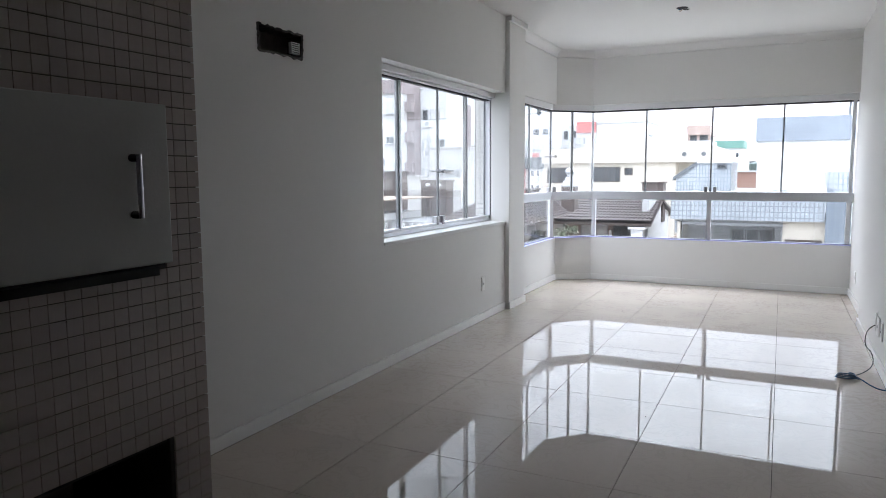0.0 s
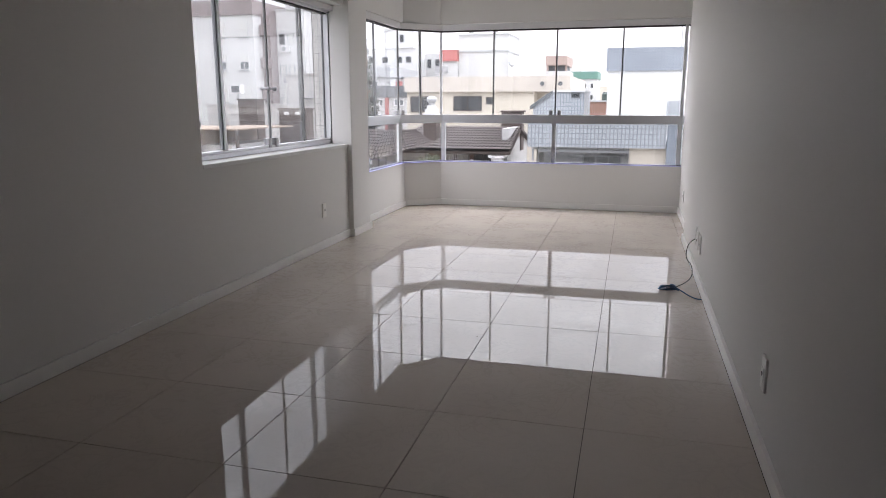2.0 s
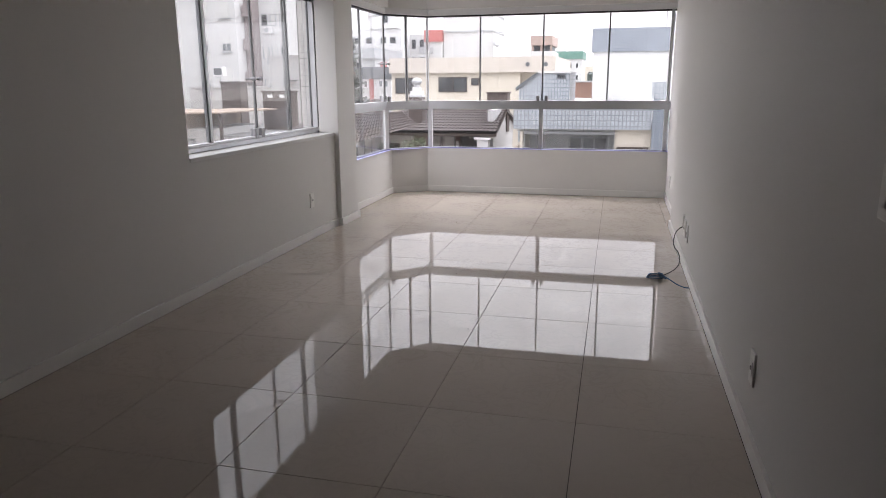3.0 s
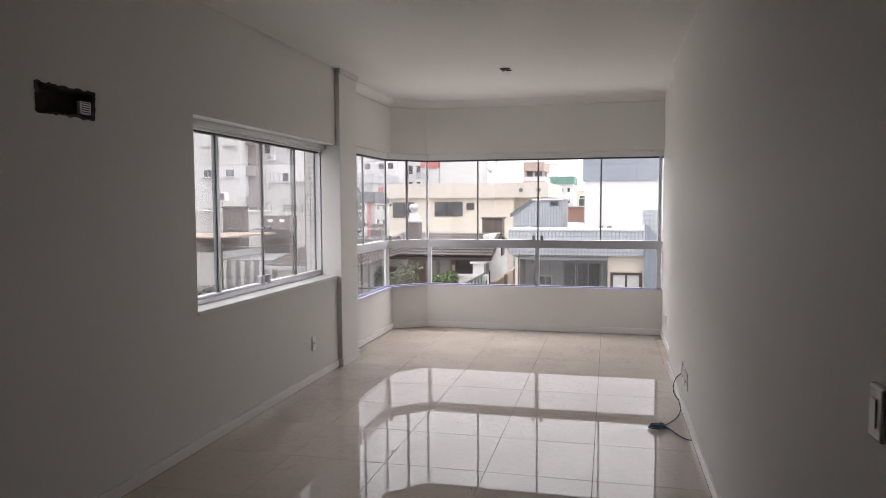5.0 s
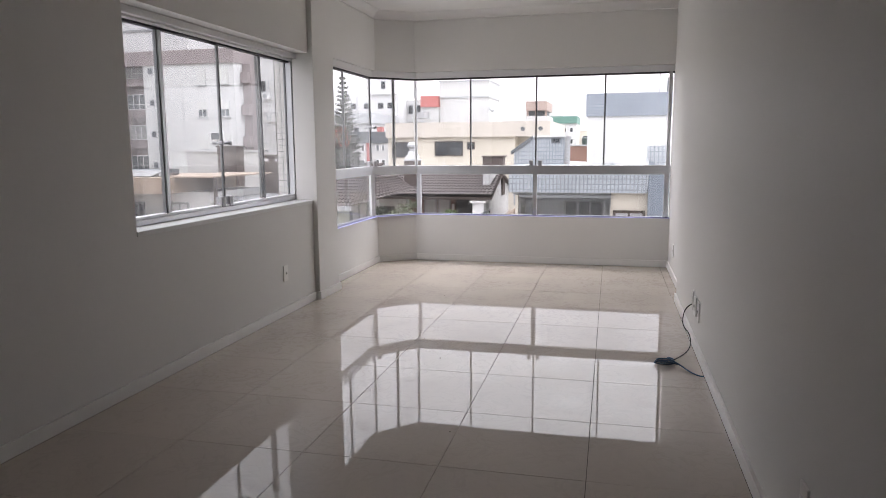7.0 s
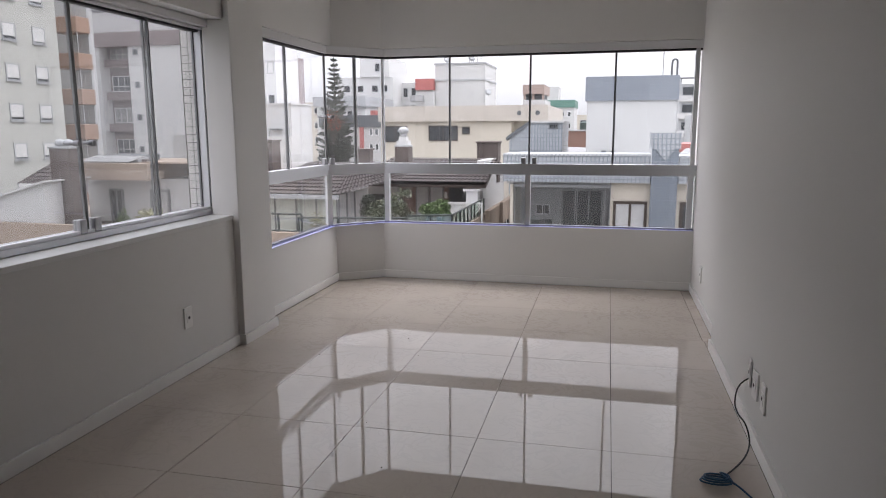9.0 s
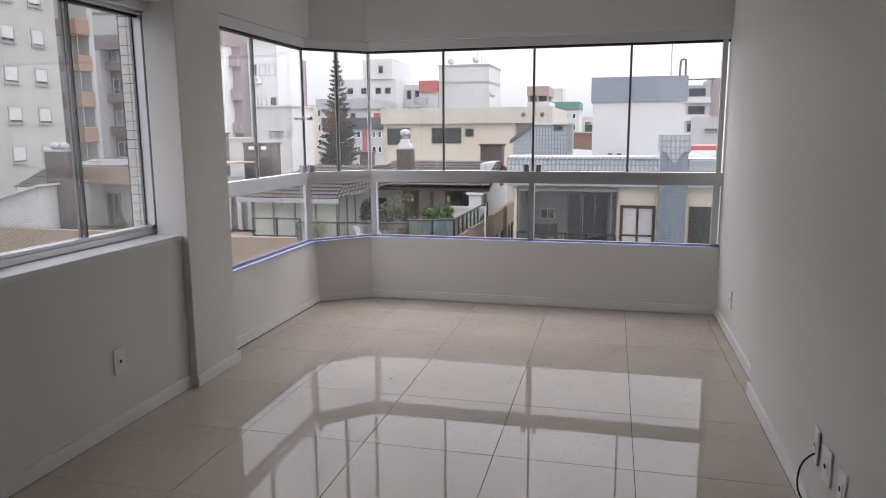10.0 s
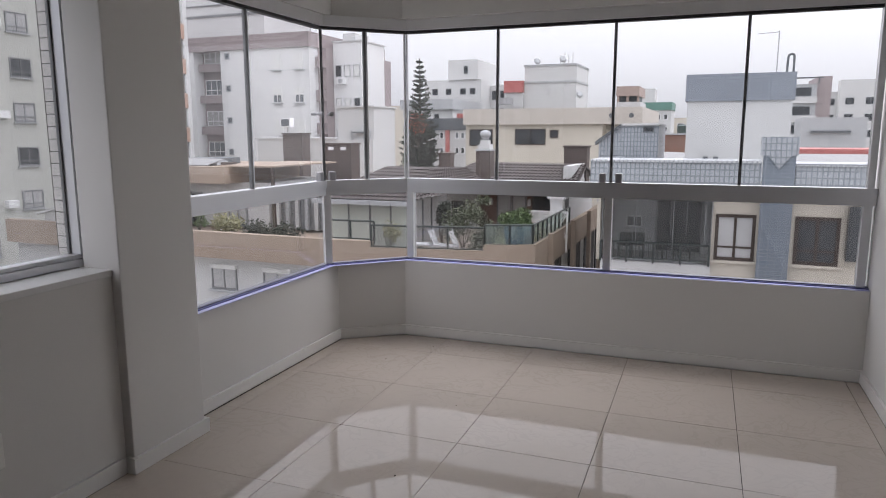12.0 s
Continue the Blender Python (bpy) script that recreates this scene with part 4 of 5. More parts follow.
guard_rail([(-13.0, 27.15), (-11.1, 27.25)], -2.28, -1.62, "dark iron terrace railing before the glazed porch", None, 0.95)
guard_rail([(-11.1, 27.0), (-9.6, 27.24), (-7.0, 27.7)], -2.5, -1.72, "thin dark iron terrace railing with clear panels", GLASS_B, 1.3)
guard_rail([(-7.0, 27.7), (-6.15, 27.95), (-5.42, 28.3)], -2.3, -1.62, "dark iron railing with frosted green glass panels", FROST, 1.0)
guard_rail([(-5.42, 28.3), (-5.42, 34.8)], -2.3, -1.62, "dark iron railing with green glass along the terrace side", GLASS_G, 0.72)

house = site(holder("penthouse", "brick penthouse with a dark tiled roof and white sliding doors", "house"), 1.23, 31)
part("wall", boxes((-9.4, -4.9, 31.0, 36.0, TZ + 0.03, -0.4)), BRICK_X, house, "brown brick wall")
part("gable_wall", boxes((-4.98, -4.66, 30.7, 36.0, -3.0, -0.3), (-4.96, -4.68, 31.0, 34.0, -0.3, 0.3)), WHITE_X, house)
for x0, x1 in ((-7.54, -6.97), (-6.93, -6.36)):
    leaf = part("sliding_door", boxes((x0, x1, 30.93, 31.0, -2.9, -0.75), bevel=0.01), CURTAIN, house, "white blind behind a sliding door")
    part("door_frame", boxes((x0, x0 + 0.05, 30.9, 30.93, -2.9, -0.75), (x1 - 0.05, x1, 30.9, 30.93, -2.9, -0.75), (x0 + 0.05, x1 - 0.05, 30.9, 30.93, -0.81, -0.75)), GREY_D, leaf)
window_x(house, -6.15, -5.35, -1.75, -0.72, 31.0, PANE_X, WOOD_X, 1)
for x in (-7.8, -6.25):
    part("wall_lamp", boxes((x - 0.05, x + 0.05, 30.85, 31.0, -1.25, -1.0), bevel=0.015), PLASTIC_X, house)
roof_tiles("roof", (-10.0, 29.6, -0.5), (-4.3, 29.6, -0.5), (-4.5, 33.2, 0.3), (-9.2, 33.2, 0.3), 9, 22, ROOF_T, house)
slab("roof_deck", [(-10.0, 29.65, -0.6), (-4.35, 29.65, -0.6), (-4.5, 33.2, 0.2), (-9.2, 33.2, 0.2)], 0.1, WOOD_X, house)
slab("roof_back", [(-9.2, 33.22, 0.28), (-4.5, 33.22, 0.28), (-4.4, 37, -0.6), (-9.6, 37, -0.6)], 0.1, ROOF_T, house)
porch = site(holder("glazed_porch", "glazed porch with pale blinds under a dark tiled roof", "porch"), 1.06, 31)
roof_tiles("roof", (-14.2, 28.2, -0.95), (-10.0, 28.2, -0.95), (-10.9, 32.4, 0.12), (-13.0, 32.4, 0.12), 10, 16, ROOF_T, porch)
roof_tiles("roof_side", (-10.0, 28.2, -0.95), (-8.6, 32.6, -0.5), (-9.6, 33.0, 0.12), (-10.9, 32.4, 0.12), 8, 12, ROOF_T, porch)
slab("roof_deck", [(-14.1, 28.3, -1.02), (-10.1, 28.3, -1.02), (-10.9, 32.4, 0.03), (-13.0, 32.4, 0.03)], 0.08, WOOD_X, porch)
part("gutter", boxes((-14.25, -9.95, 28.1, 28.25, -1.12, -0.95)), GREY_X, porch)
part("blind", boxes((-13.9, -10.3, 28.9, 28.95, TZ + 0.05, -1.12)), mat("pale_green_blind_behind_glass", (0.52, 0.55, 0.50), 0.12, vary=0.06, scale=0.8), porch)
part("frame", boxes(*[(x - 0.022, x + 0.022, 28.84, 28.9, TZ + 0.03, -1.1) for x in (-13.95, -13.05, -12.1, -11.2, -10.3)]), GREY_D, porch)
part("side", boxes((-10.35, -10.28, 28.95, 32.5, TZ + 0.05, -1.0)), CURTAIN, porch)
part("side_frame", boxes(*[(-10.28, -10.22, y, y + 0.05, TZ + 0.05, -1.0) for y in (28.95, 29.8, 30.7)]), GREY_D, porch)
part("annex_wall", boxes((-10.3, -8.25, 30.6, 31.0, TZ + 0.03, -0.62)), WHITE_X, house)
window_x(house, -9.3, -8.75, -2.1, -1.1, 30.6, PANE_X, WOOD_X, 1)

chimney(-8.36, -7.78, 30.7, 31.3, -0.6, 0.85, CHIM_X, "brown brick chimney with a white flue and metal cowl", cap=0.02, cowls=1, white_top=0.42)
chimney(-5.55, -4.6, 33.9, 34.6, -0.8, 0.95, CHIM_X, "broad dark brick chimney behind the roof")
chimney(-11.07, -10.53, 33.6, 34.1, -0.2, 0.62, CHIM_X, "short brown brick chimney on the roof ridge")
chimney(-16.0, -14.6, 32.0, 32.8, -1.6, 1.05, CHIM_X, "broad brown brick chimney with two white flue slots", slots=2)
chimney(-18.8, -17.75, 33.0, 33.7, -1.5, 1.5, CHIM_X, "tall brown brick chimney beside the white wall")
chimney(-22.95, -21.95, 28.3, 29.0, TZ, 0.7, CHIM_X, "brown brick chimney with two round metal cowls", cowls=2, turn=-0.2, far=1.06)

# second penthouse on the terrace: white walls under a tan slab
white_ph = site(holder("penthouse", "white penthouse under a flat tan roof slab", "house"), 1.05, 20, -0.4)
part("wall", boxes((-23.8, -18.2, 31.2, 36.0, TZ + 0.03, -0.75)), WHITE_X, white_ph)
part("roof_slab", boxes((-23.6, -19.6, 30.0, 36.0, -0.75, 0.0)), TAN_X, white_ph)
part("canopy", boxes((-20.2, -17.4, 30.4, 36.0, -0.02, 0.05)), TAN_X, white_ph)
part("store", boxes((-18.4, -14.2, 31.5, 36.0, TZ + 0.03, -1.1)), GREY_D, white_ph)
part("post", boxes((-17.55, -17.42, 30.5, 30.62, TZ + 0.03, -0.02)), WOOD_X, white_ph)
part("solar_panel", boxes((-23.4, -21.4, 32, 33.5, 0.02, 0.3)), DARK_X, white_ph)
for x0, x1, pane_m in ((-22.6, -21.85, PANE_X), (-20.4, -19.35, CURTAIN)):
    window_x(white_ph, x0, x1, TZ + 0.05, -1.24, 31.2, pane_m, GREY_D, 1, 0.0, 0.1)
for x, d in ((-23.2, 0.6), (-22.4, 0.35), (-21.3, 0.5), (-20.6, 0.3)):
    part("roof_clutter", boxes((x, x + d, 31.0, 31.8, 0.0, 0.08 + d * 0.25), bevel=0.02), GREY_X if d > 0.4 else CHIM_X, white_ph)
slab("roof_sheet", [(-23.5, 30.3, 0.06), (-20.8, 30.3, 0.06), (-20.8, 31.6, 0.3), (-23.5, 31.6, 0.3)], 0.04, ROOF_G, white_ph)
for k in range(6):
    part("column_slat", boxes((-17.9 + k * 0.5, -17.72 + k * 0.5, 31.3, 31.45, TZ + 0.03, -1.15)), GREY_X if k % 2 else WHITE_X, white_ph)
gab = site(holder("lean_to", "white lean-to with a sloping roof on the terrace", "house"), 1.05, 20, -0.2)
bm = bmesh.new()
for y in (26.9 + 0.6, 30.0):
    for x, z in ((-27.5, TZ), (-22.7, TZ), (-22.7, -0.75), (-27.5, -2.1)):
        bm.verts.new((x, y, z))
bm.verts.ensure_lookup_table()
for q in ((0, 1, 2, 3), (7, 6, 5, 4), (0, 4, 5, 1), (1, 5, 6, 2), (2, 6, 7, 3), (3, 7, 4, 0)):
    bm.faces.new([bm.verts[i] for i in q])
part("wall", bm, WHITE_X, gab)
slab("roof", [(-27.8, 27.3, -2.1), (-22.5, 27.3, -0.62), (-22.5, 30.2, -0.62), (-27.8, 30.2, -2.1)], 0.08, WHITE_X, gab)
roof_tiles("old_roof", (-28.5, 32, -1.2), (-24.0, 32, -1.2), (-24.2, 34, -0.2), (-28, 34, -0.2), 6, 12, ROOF_T, gab)

# plants, pool, loungers on the terrace
shrub(-5.98, 29.0, TZ + 0.85, 1.0, 0.72, "dense light green hedge growing in a blue tub", n=700)
shrub(-6.35, 29.0, TZ + 0.85, 0.9, 0.66, "dense light green hedge growing in a blue tub", n=600)
shrub(-8.35, 29.2, TZ + 0.03, 1.5, 1.9, "grey-green feathery shrub behind the railing", LEAF_G, n=420)
shrub(-9.5, 29.9, TZ + 0.03, 0.7, 2.2, "tall dark climbing plant by the porch", LEAF_D, n=300)
shrub(-7.9, 30.3, TZ + 0.03, 0.6, 2.3, "tall thin plant before the brick wall", LEAF_G, n=160)
shrub(-7.3, 28.6, TZ + 0.03, 1.2, 0.9, "low green shrub behind the railing", LEAF_G, n=300)
shrub(-10.7, 27.7, TZ + 0.03, 0.8, 1.25, "thin sparse potted plant with pale leaves", LEAF_P, n=110)
shrub(-16.9, 28.0, TZ + 0.03, 1.1, 0.9, "dark green potted shrub", LEAF_D, 300)
shrub(-15.4, 28.0, TZ + 0.03, 1.3, 0.8, "dark green potted shrub", LEAF_D, 300)
shrub(-18.3, 28.0, TZ + 0.03, 1.2, 1.1, "pale yellowish flowering shrub by the parapet", LEAF_P, n=420, blossom=PLASTIC_X)
shrub(-21.0, 29.5, TZ + 0.03, 0.6, 1.0, "thin cactus-like potted plant", n=80)
pool = thing("plant_tub", cyl(bmesh.new(), (-6.1, 29.0, TZ + 0.03), (-6.1, 29.0, TZ + 1.08), 0.5, 0.56, seg=28), POOL, "round blue plastic plant tub on the terrace", "plant tub")
site(pool, 1.05, 30)
lat = site(holder("lattice_screen", "white lattice garden screen", "screen"), 1.18, 30)
for k in range(14):
    for way in (1, -1):
        u = -6.1 + 0.075 * k
        u0, u1 = (u, u + 0.55) if way > 0 else (u + 0.55, u)
        y = 29.98 if way > 0 else 30.0
        bm = bmesh.new()
        for yy in (y, y + 0.015):
            for x, z in ((u0, -2.3), (u0 + 0.035, -2.3), (u1 + 0.035, -1.36), (u1, -1.36)):
                bm.verts.new((x, yy, z))
        bm.verts.ensure_lookup_table()
        for q in ((0, 1, 2, 3), (7, 6, 5, 4), (0, 4, 5, 1), (1, 5, 6, 2), (2, 6, 7, 3), (3, 7, 4, 0)):
            bm.faces.new([bm.verts[i] for i in q])
        part("slat", bm, PLASTIC_X, lat)
part("frame", boxes((-6.15, -4.55, 29.96, 30.02, -1.37, -1.31), (-6.15, -6.09, 29.96, 30.02, TZ + 0.03, -1.35), (-4.6, -4.54, 29.96, 30.02, TZ + 0.03, -1.35)), PLASTIC_X, lat)
kennel = site(holder("garden_hutch", "small white roofed garden hutch", "hutch"), 1.2, 30)
part("body", boxes((-5.3, -4.82, 30.4, 30.8, TZ - 0.3, -0.9)), PLASTIC_X, kennel)
part("roof", boxes((-5.4, -4.72, 30.3, 30.9, -0.9, -0.8)), PLASTIC_X, kennel)
for k, x in enumerate((-9.35, -8.55)):
    lo = site(holder("sun_lounger", "white plastic sun lounger on the terrace", "lounger", group="sun loungers"), 1.05, 30)
    part("bed", boxes((x - 0.7, x + 0.3, 28.0, 28.5, TZ + 0.3, TZ + 0.36)), PLASTIC_X, lo)
    for q in range(6):
        u0, u1 = q / 6, q / 6 + 0.11
        slab("backrest_slat", [(x + 0.3 - 0.25 * u0, 28.0, TZ + 0.36 + 0.55 * u0), (x + 0.3 - 0.25 * u0, 28.5, TZ + 0.36 + 0.55 * u0), (x + 0.3 - 0.25 * u1, 28.5, TZ + 0.36 + 0.55 * u1), (x + 0.3 - 0.25 * u1, 28.0, TZ + 0.36 + 0.55 * u1)], 0.03, PLASTIC_X, lo)
    for y in (28.0, 28.46):
        slab("backrest_rail", [(x + 0.3, y, TZ + 0.36), (x + 0.3, y + 0.04, TZ + 0.36), (x + 0.05, y + 0.04, TZ + 0.93), (x + 0.05, y, TZ + 0.93)], 0.04, PLASTIC_X, lo)
    for sx in (-0.65, 0.25):
        for y in (28.02, 28.45):
            part("leg", boxes((x + sx, x + sx + 0.05, y, y + 0.04, TZ + 0.03, TZ + 0.3)), PLASTIC_X, lo)

# ---------------- white blocks to the north-west ----------------
low_white = building("plain white low block with a small canopy lamp", WHITE_X, (-30.5, -21.2, 47.0, 50.5, GROUND, 1.3), (-23.95, -21.2, 47.2, 50.5, 1.3, 3.45), dist=52)
part("coping", boxes((-24.05, -21.1, 47.05, 50.6, 3.45, 3.55)), WHITE_X, low_white)
part("parapet_cap", boxes((-30.6, -24.05, 46.9, 50.5, 1.3, 1.42)), WHITE_X, low_white)
part("lamp_canopy", boxes((-22.6, -21.9, 46.7, 47.2, 1.75, 1.83)), DARK_X, low_white)
unit = part("rooftop_unit", boxes((-27.95, -27.14, 46.2, 46.7, 2.14, 2.77), bevel=0.03), PLASTIC_X, low_white, "dark-fronted unit on a pole above the roof")
part("unit_front", boxes((-27.85, -27.24, 46.17, 46.2, 2.22, 2.69)), DARK_X, unit)
part("unit_pole", cyl(bmesh.new(), (-27.55, 46.5, 1.4), (-27.55, 46.5, 2.14), 0.05, seg=8), GREY_X, unit)
for x in (-22.9, -21.5):
    part("downpipe", cyl(bmesh.new(), (x, 47.1, -3), (x, 47.1, 1.9), 0.07, seg=8), GREY_X, low_white)

apt = building("white five-storey apartment block with mauve-brown bands", BRIGHT_X, (-40.6, -31.6, 56.0, 70.0, GROUND, 8.55), (-50.0, -43.5, 56.0, 70.0, GROUND, 8.55), (-30.8, -28.1, 58.6, 63.0, GROUND, 9.1), dist=0)
part("recess", boxes((-43.5, -40.6, 57.2, 70.0, GROUND, 8.55), (-31.6, -30.8, 57.4, 70.0, GROUND, 8.55)), MAUVE_X, apt, "mauve-brown balcony recess")
part("top_band", boxes((-50.1, -31.5, 55.85, 70.1, 8.55, 9.75)), MAUVE_X, apt, "mauve-brown top band")
part("wing_coping", boxes((-30.9, -28.0, 58.5, 63.1, 9.1, 9.22)), WHITE_X, apt)
part("roof_house", boxes((-54.0, -38.7, 60.0, 68.0, 9.75, 14.0), (-30.6, -29.4, 60.0, 62.5, 9.22, 10.0)), WHITE_X, apt)
part("string_course", boxes((-54.1, -38.6, 59.9, 68.1, 12.2, 12.4), (-54.1, -38.6, 59.9, 68.1, 13.2, 13.3)), GREY_D, apt)
for k in range(6):
    z = 7.3 - 2.75 * k
    part("balcony_front", boxes((-43.45, -40.65, 56.5, 56.7, z - 0.45, z + 0.25)), MAUVE_X, apt)
    part("balcony_front", boxes((-31.55, -30.85, 56.9, 57.4, z - 0.4, z + 0.5)), MAUVE_X, apt)
    window_x(apt, -43.3, -40.8, z + 0.3, z + 1.65, 57.2, GLASS_X if k % 2 else CURTAIN, PLASTIC_X, 3, 0.45)
    window_x(apt, -40.1, -39.6, z + 0.5, z + 1.05, 56.0, GLASS_X, GREY_X, 0)
    for x in (-34.8, -32.6):
        window_x(apt, x - 0.45, x + 0.45, z - 0.55, z + 0.75, 56.0, GLASS_X, SHUT_X, 1)
        part("shutter", boxes((x - 0.4, x + 0.4, 55.92, 55.98, z - 0.5 if k % 2 == 0 else z + 0.1, z + 0.72)), SHUT_X, apt)
        part("window_ledge", boxes((x - 0.55, x + 0.55, 55.85, 56.0, z - 0.66, z - 0.56)), GREY_X, apt)
    window_x(apt, -46.6, -45.2, z - 0.5, z + 0.75, 56.0, SHUT_X, PLASTIC_X, 1)
    for q, x in enumerate((-30.3, -29.45, -28.55)):
        window_x(apt, x - 0.3, x + 0.3, z - 1.1, z - 0.1, 58.6, SHUT_X if (q + k) % 3 else PANE_X, GREY_X, 0)
    if k in (0, 1, 3):
        aircon(apt, -29.9, 58.6, z - 1.45)
    if k == 2:
        aircon(apt, -35.2, 56.0, z - 0.9)

cream_w = building("pale apartment block with rows of roller-shuttered windows", PALE_X, (-52.0, -38.9, 22.0, 47.35, GROUND, 14.5), dist=0, turn=-0.1)
for r in range(8):
    z = 10.7 - 2.66 * r
    for k, y in enumerate((45.6, 43.05, 39.6, 36.2, 33.0, 30.0, 27.0, 24.6)):
        closed = k < 2
        half = 0.58 if closed else 0.72
        w = window_y(cream_w, y - half, y + half, z - 0.58, z + 0.56, -38.9, PANE_X if closed or (k + r) % 2 else CURTAIN, GREY_X if closed else GREY_D, 0 if closed else 1, 0.08, (0.86, 0.92, 0.8, 0.9)[(k + r) % 4] if closed else 0.0)
        part("window_ledge", boxes((-38.9, -38.78, y - half - 0.08, y + half + 0.08, z - 0.68, z - 0.6)), GREY_X, w)
        if not closed:
            part("window_bar", boxes((-38.86, -38.83, y - half + 0.08, y + half - 0.08, z - 0.3, z - 0.24)), GREY_D, w)
    if r % 2:
        part("air_conditioner", boxes((-38.9, -38.55, 34.3, 35.0, z - 0.4, z + 0.05), bevel=0.02), PLASTIC_X, cream_w)
balc = building("apartment block with terracotta balcony fronts", WHITE_X, (-52.0, -39.6, 51.5, 52.0, GROUND, 14.0), dist=0, turn=-0.1)
for r in range(8):
    z = 8.9 - 2.72 * r
    part("balcony_front", boxes((-41.6, -39.45, 50.0, 51.5, z, z + 1.2), bevel=0.08), TERRA_X, balc, "terracotta balcony front")
    for x in (-41.5, -40.5, -39.55):
        part("balcony_post", boxes((x - 0.03, x + 0.03, 50.1, 50.16, z + 1.2, z + 2.72)), GREY_X, balc)
    window_x(balc, -41.5, -39.6, z + 1.25, z + 2.6, 51.45, CURTAIN, GREY_X, 2)

# ---------------- far buildings ----------------
red = building("white and red row of flats with a dark slate top", WHITE_X, (-31.4, -24.3, 75.0, 88.0, GROUND, 2.2), dist=78)
part("top_band", boxes((-31.5, -24.2, 74.8, 88.2, 2.2, 3.45)), DARK_X, red)
part("red_pillar", boxes((-26.78, -26.33, 74.85, 75.0, GROUND, 2.2)), RED_X, red)
part("red_roof_vent", boxes((-25.5, -24.92, 74.9, 75.6, 3.4, 3.95)), RED_X, red)
for x in (-30.4, -29.2, -28.2, -27.25, -25.5, -24.85):
    for z in (-2.4, -0.3, 1.3):
        window_x(red, x - 0.22, x + 0.22, z, z + 0.72, 75.0, PANE_X if (x < -27) == (z > 0) else GLASS_X, PLASTIC_X, 0)
bluelow = building("low white house with a grey-blue flat roof band", WHITE_X, (-36.0, -29.6, 84.5, 95.0, GROUND, 4.8), dist=88)
part("roof_band", boxes((-36.3, -29.4, 84.0, 95.0, 4.8, 6.0)), GREY_X, bluelow)
window_x(bluelow, -32.0, -31.3, 3.2, 4.3, 84.5, PANE_X, GREY_X, 0)
w1 = building("white apartment block with a taller stair tower", WHITE_X, (-38.0, -29.8, 96.0, 112.0, GROUND, 9.2), (-34.4, -30.2, 95.6, 104.0, 9.2, 11.8), dist=98)
part("stepped_wing", boxes((-29.8, -26.0, 100.0, 112.0, GROUND, 8.6)), WHITE_X, w1)
window_x(w1, -32.2, -31.5, 9.9, 11.0, 95.6, PANE_X, GREY_X, 0)
for x in (-36.5, -34.5, -32.4, -31.0):
    for z in (2.4, 4.9, 7.2):
        window_x(w1, x - 0.45, x + 0.45, z, z + 0.9, 96.0, PANE_X, GREY_X, 0)
for x in (-29.2, -28.0, -26.8):
    for z in (1.5, 4.2, 6.6):
        window_x(w1, x - 0.35, x + 0.35, z, z + 1.3, 100.0, PANE_X, GREY_X, 0)
w2 = building("white roof block with water tanks and dishes", WHITE_X, (-22.2, -15.8, 90.0, 98.0, GROUND, 10.0), dist=90)
part("string_course", boxes((-22.3, -15.7, 89.9, 98.0, 8.0, 8.2), (-22.3, -15.7, 89.9, 98.0, 10.0, 10.2)), GREY_X, w2)
part("red_roof_box", boxes((-24.6, -22.25, 89.2, 95.0, 6.9, 8.3)), RED_X, w2)
part("lower_wall", boxes((-24.6, -22.25, 89.5, 95.0, GROUND, 6.9)), WHITE_X, w2)
part("tank", cyl(bmesh.new(), (-24.0, 88.0, 5.4), (-24.0, 88.0, 6.2), 0.9), CHROME, w2)
for x, y, z in ((-20.9, 91, 10.2), (-15.3, 89.5, 6.0), (-17.5, 90, 10.2)):
    d = part("satellite_dish", cyl(bmesh.new(), (x, y, z + 0.5), (x + 0.1, y - 0.15, z + 0.6), 0.45, 0.3), GREY_X, w2)
    part("dish_mast", cyl(bmesh.new(), (x, y, z), (x, y, z + 0.55), 0.04, seg=6), GREY_X, d)
for k in range(4):
    part("antenna", cyl(bmesh.new(), (-18.2 + 0.5 * k, 92, 10.2), (-18.2 + 0.5 * k, 92, 11.4 + 0.3 * (k % 2)), 0.04, seg=5), GREY_X, w2)
mv = building("terracotta and white apartment block far away", WHITE_X, (-12.9, -9.75, 104.0, 112.0, GROUND, 6.2), dist=100)
part("top", boxes((-12.95, -9.9, 103.8, 112.0, 7.0, 8.3)), RUST_X, mv)
# dark block behind the columns stands for the shade within the open storey
part("open_storey_shade", boxes((-12.7, -10.2, 104.6, 111.0, 6.2, 7.0)), DARK_X, mv)
for x in (-12.85, -11.6, -10.2):
    part("column", boxes((x, x + 0.3, 104.0, 104.3, 6.2, 7.0)), RUST_X, mv)
for z in (2.0, 4.6):
    part("balcony_band", boxes((-12.95, -9.75, 103.7, 104.0, z, z + 0.9)), RUST_X, mv)
gr = building("white block with a green top band far away", WHITE_X, (-12.3, -6.7, 121.0, 130.0, GROUND, 5.7), (-13.6, -10.5, 135.0, 140.0, GROUND, 9.9), dist=117)
part("top_band", boxes((-12.4, -6.6, 120.8, 130.0, 5.7, 6.9)), GREEN_X, gr)
for x in (-11.6, -10.6, -9.6, -8.6, -7.5):
    for z in (0.2, 2.3, 4.2):
        window_x(gr, x - 0.28, x + 0.28, z, z + 0.85, 121.0, PANE_X, PLASTIC_X, 0)
shed = building("low red-brown brick wall with a corrugated shed roof", BRICK_X, (-3.85, -1.7, 60.0, 62.0, -4.0, 1.6), dist=58)
part("wall_cap", boxes((-3.95, -1.6, 59.9, 62.1, 1.6, 1.72)), GREY_X, shed)
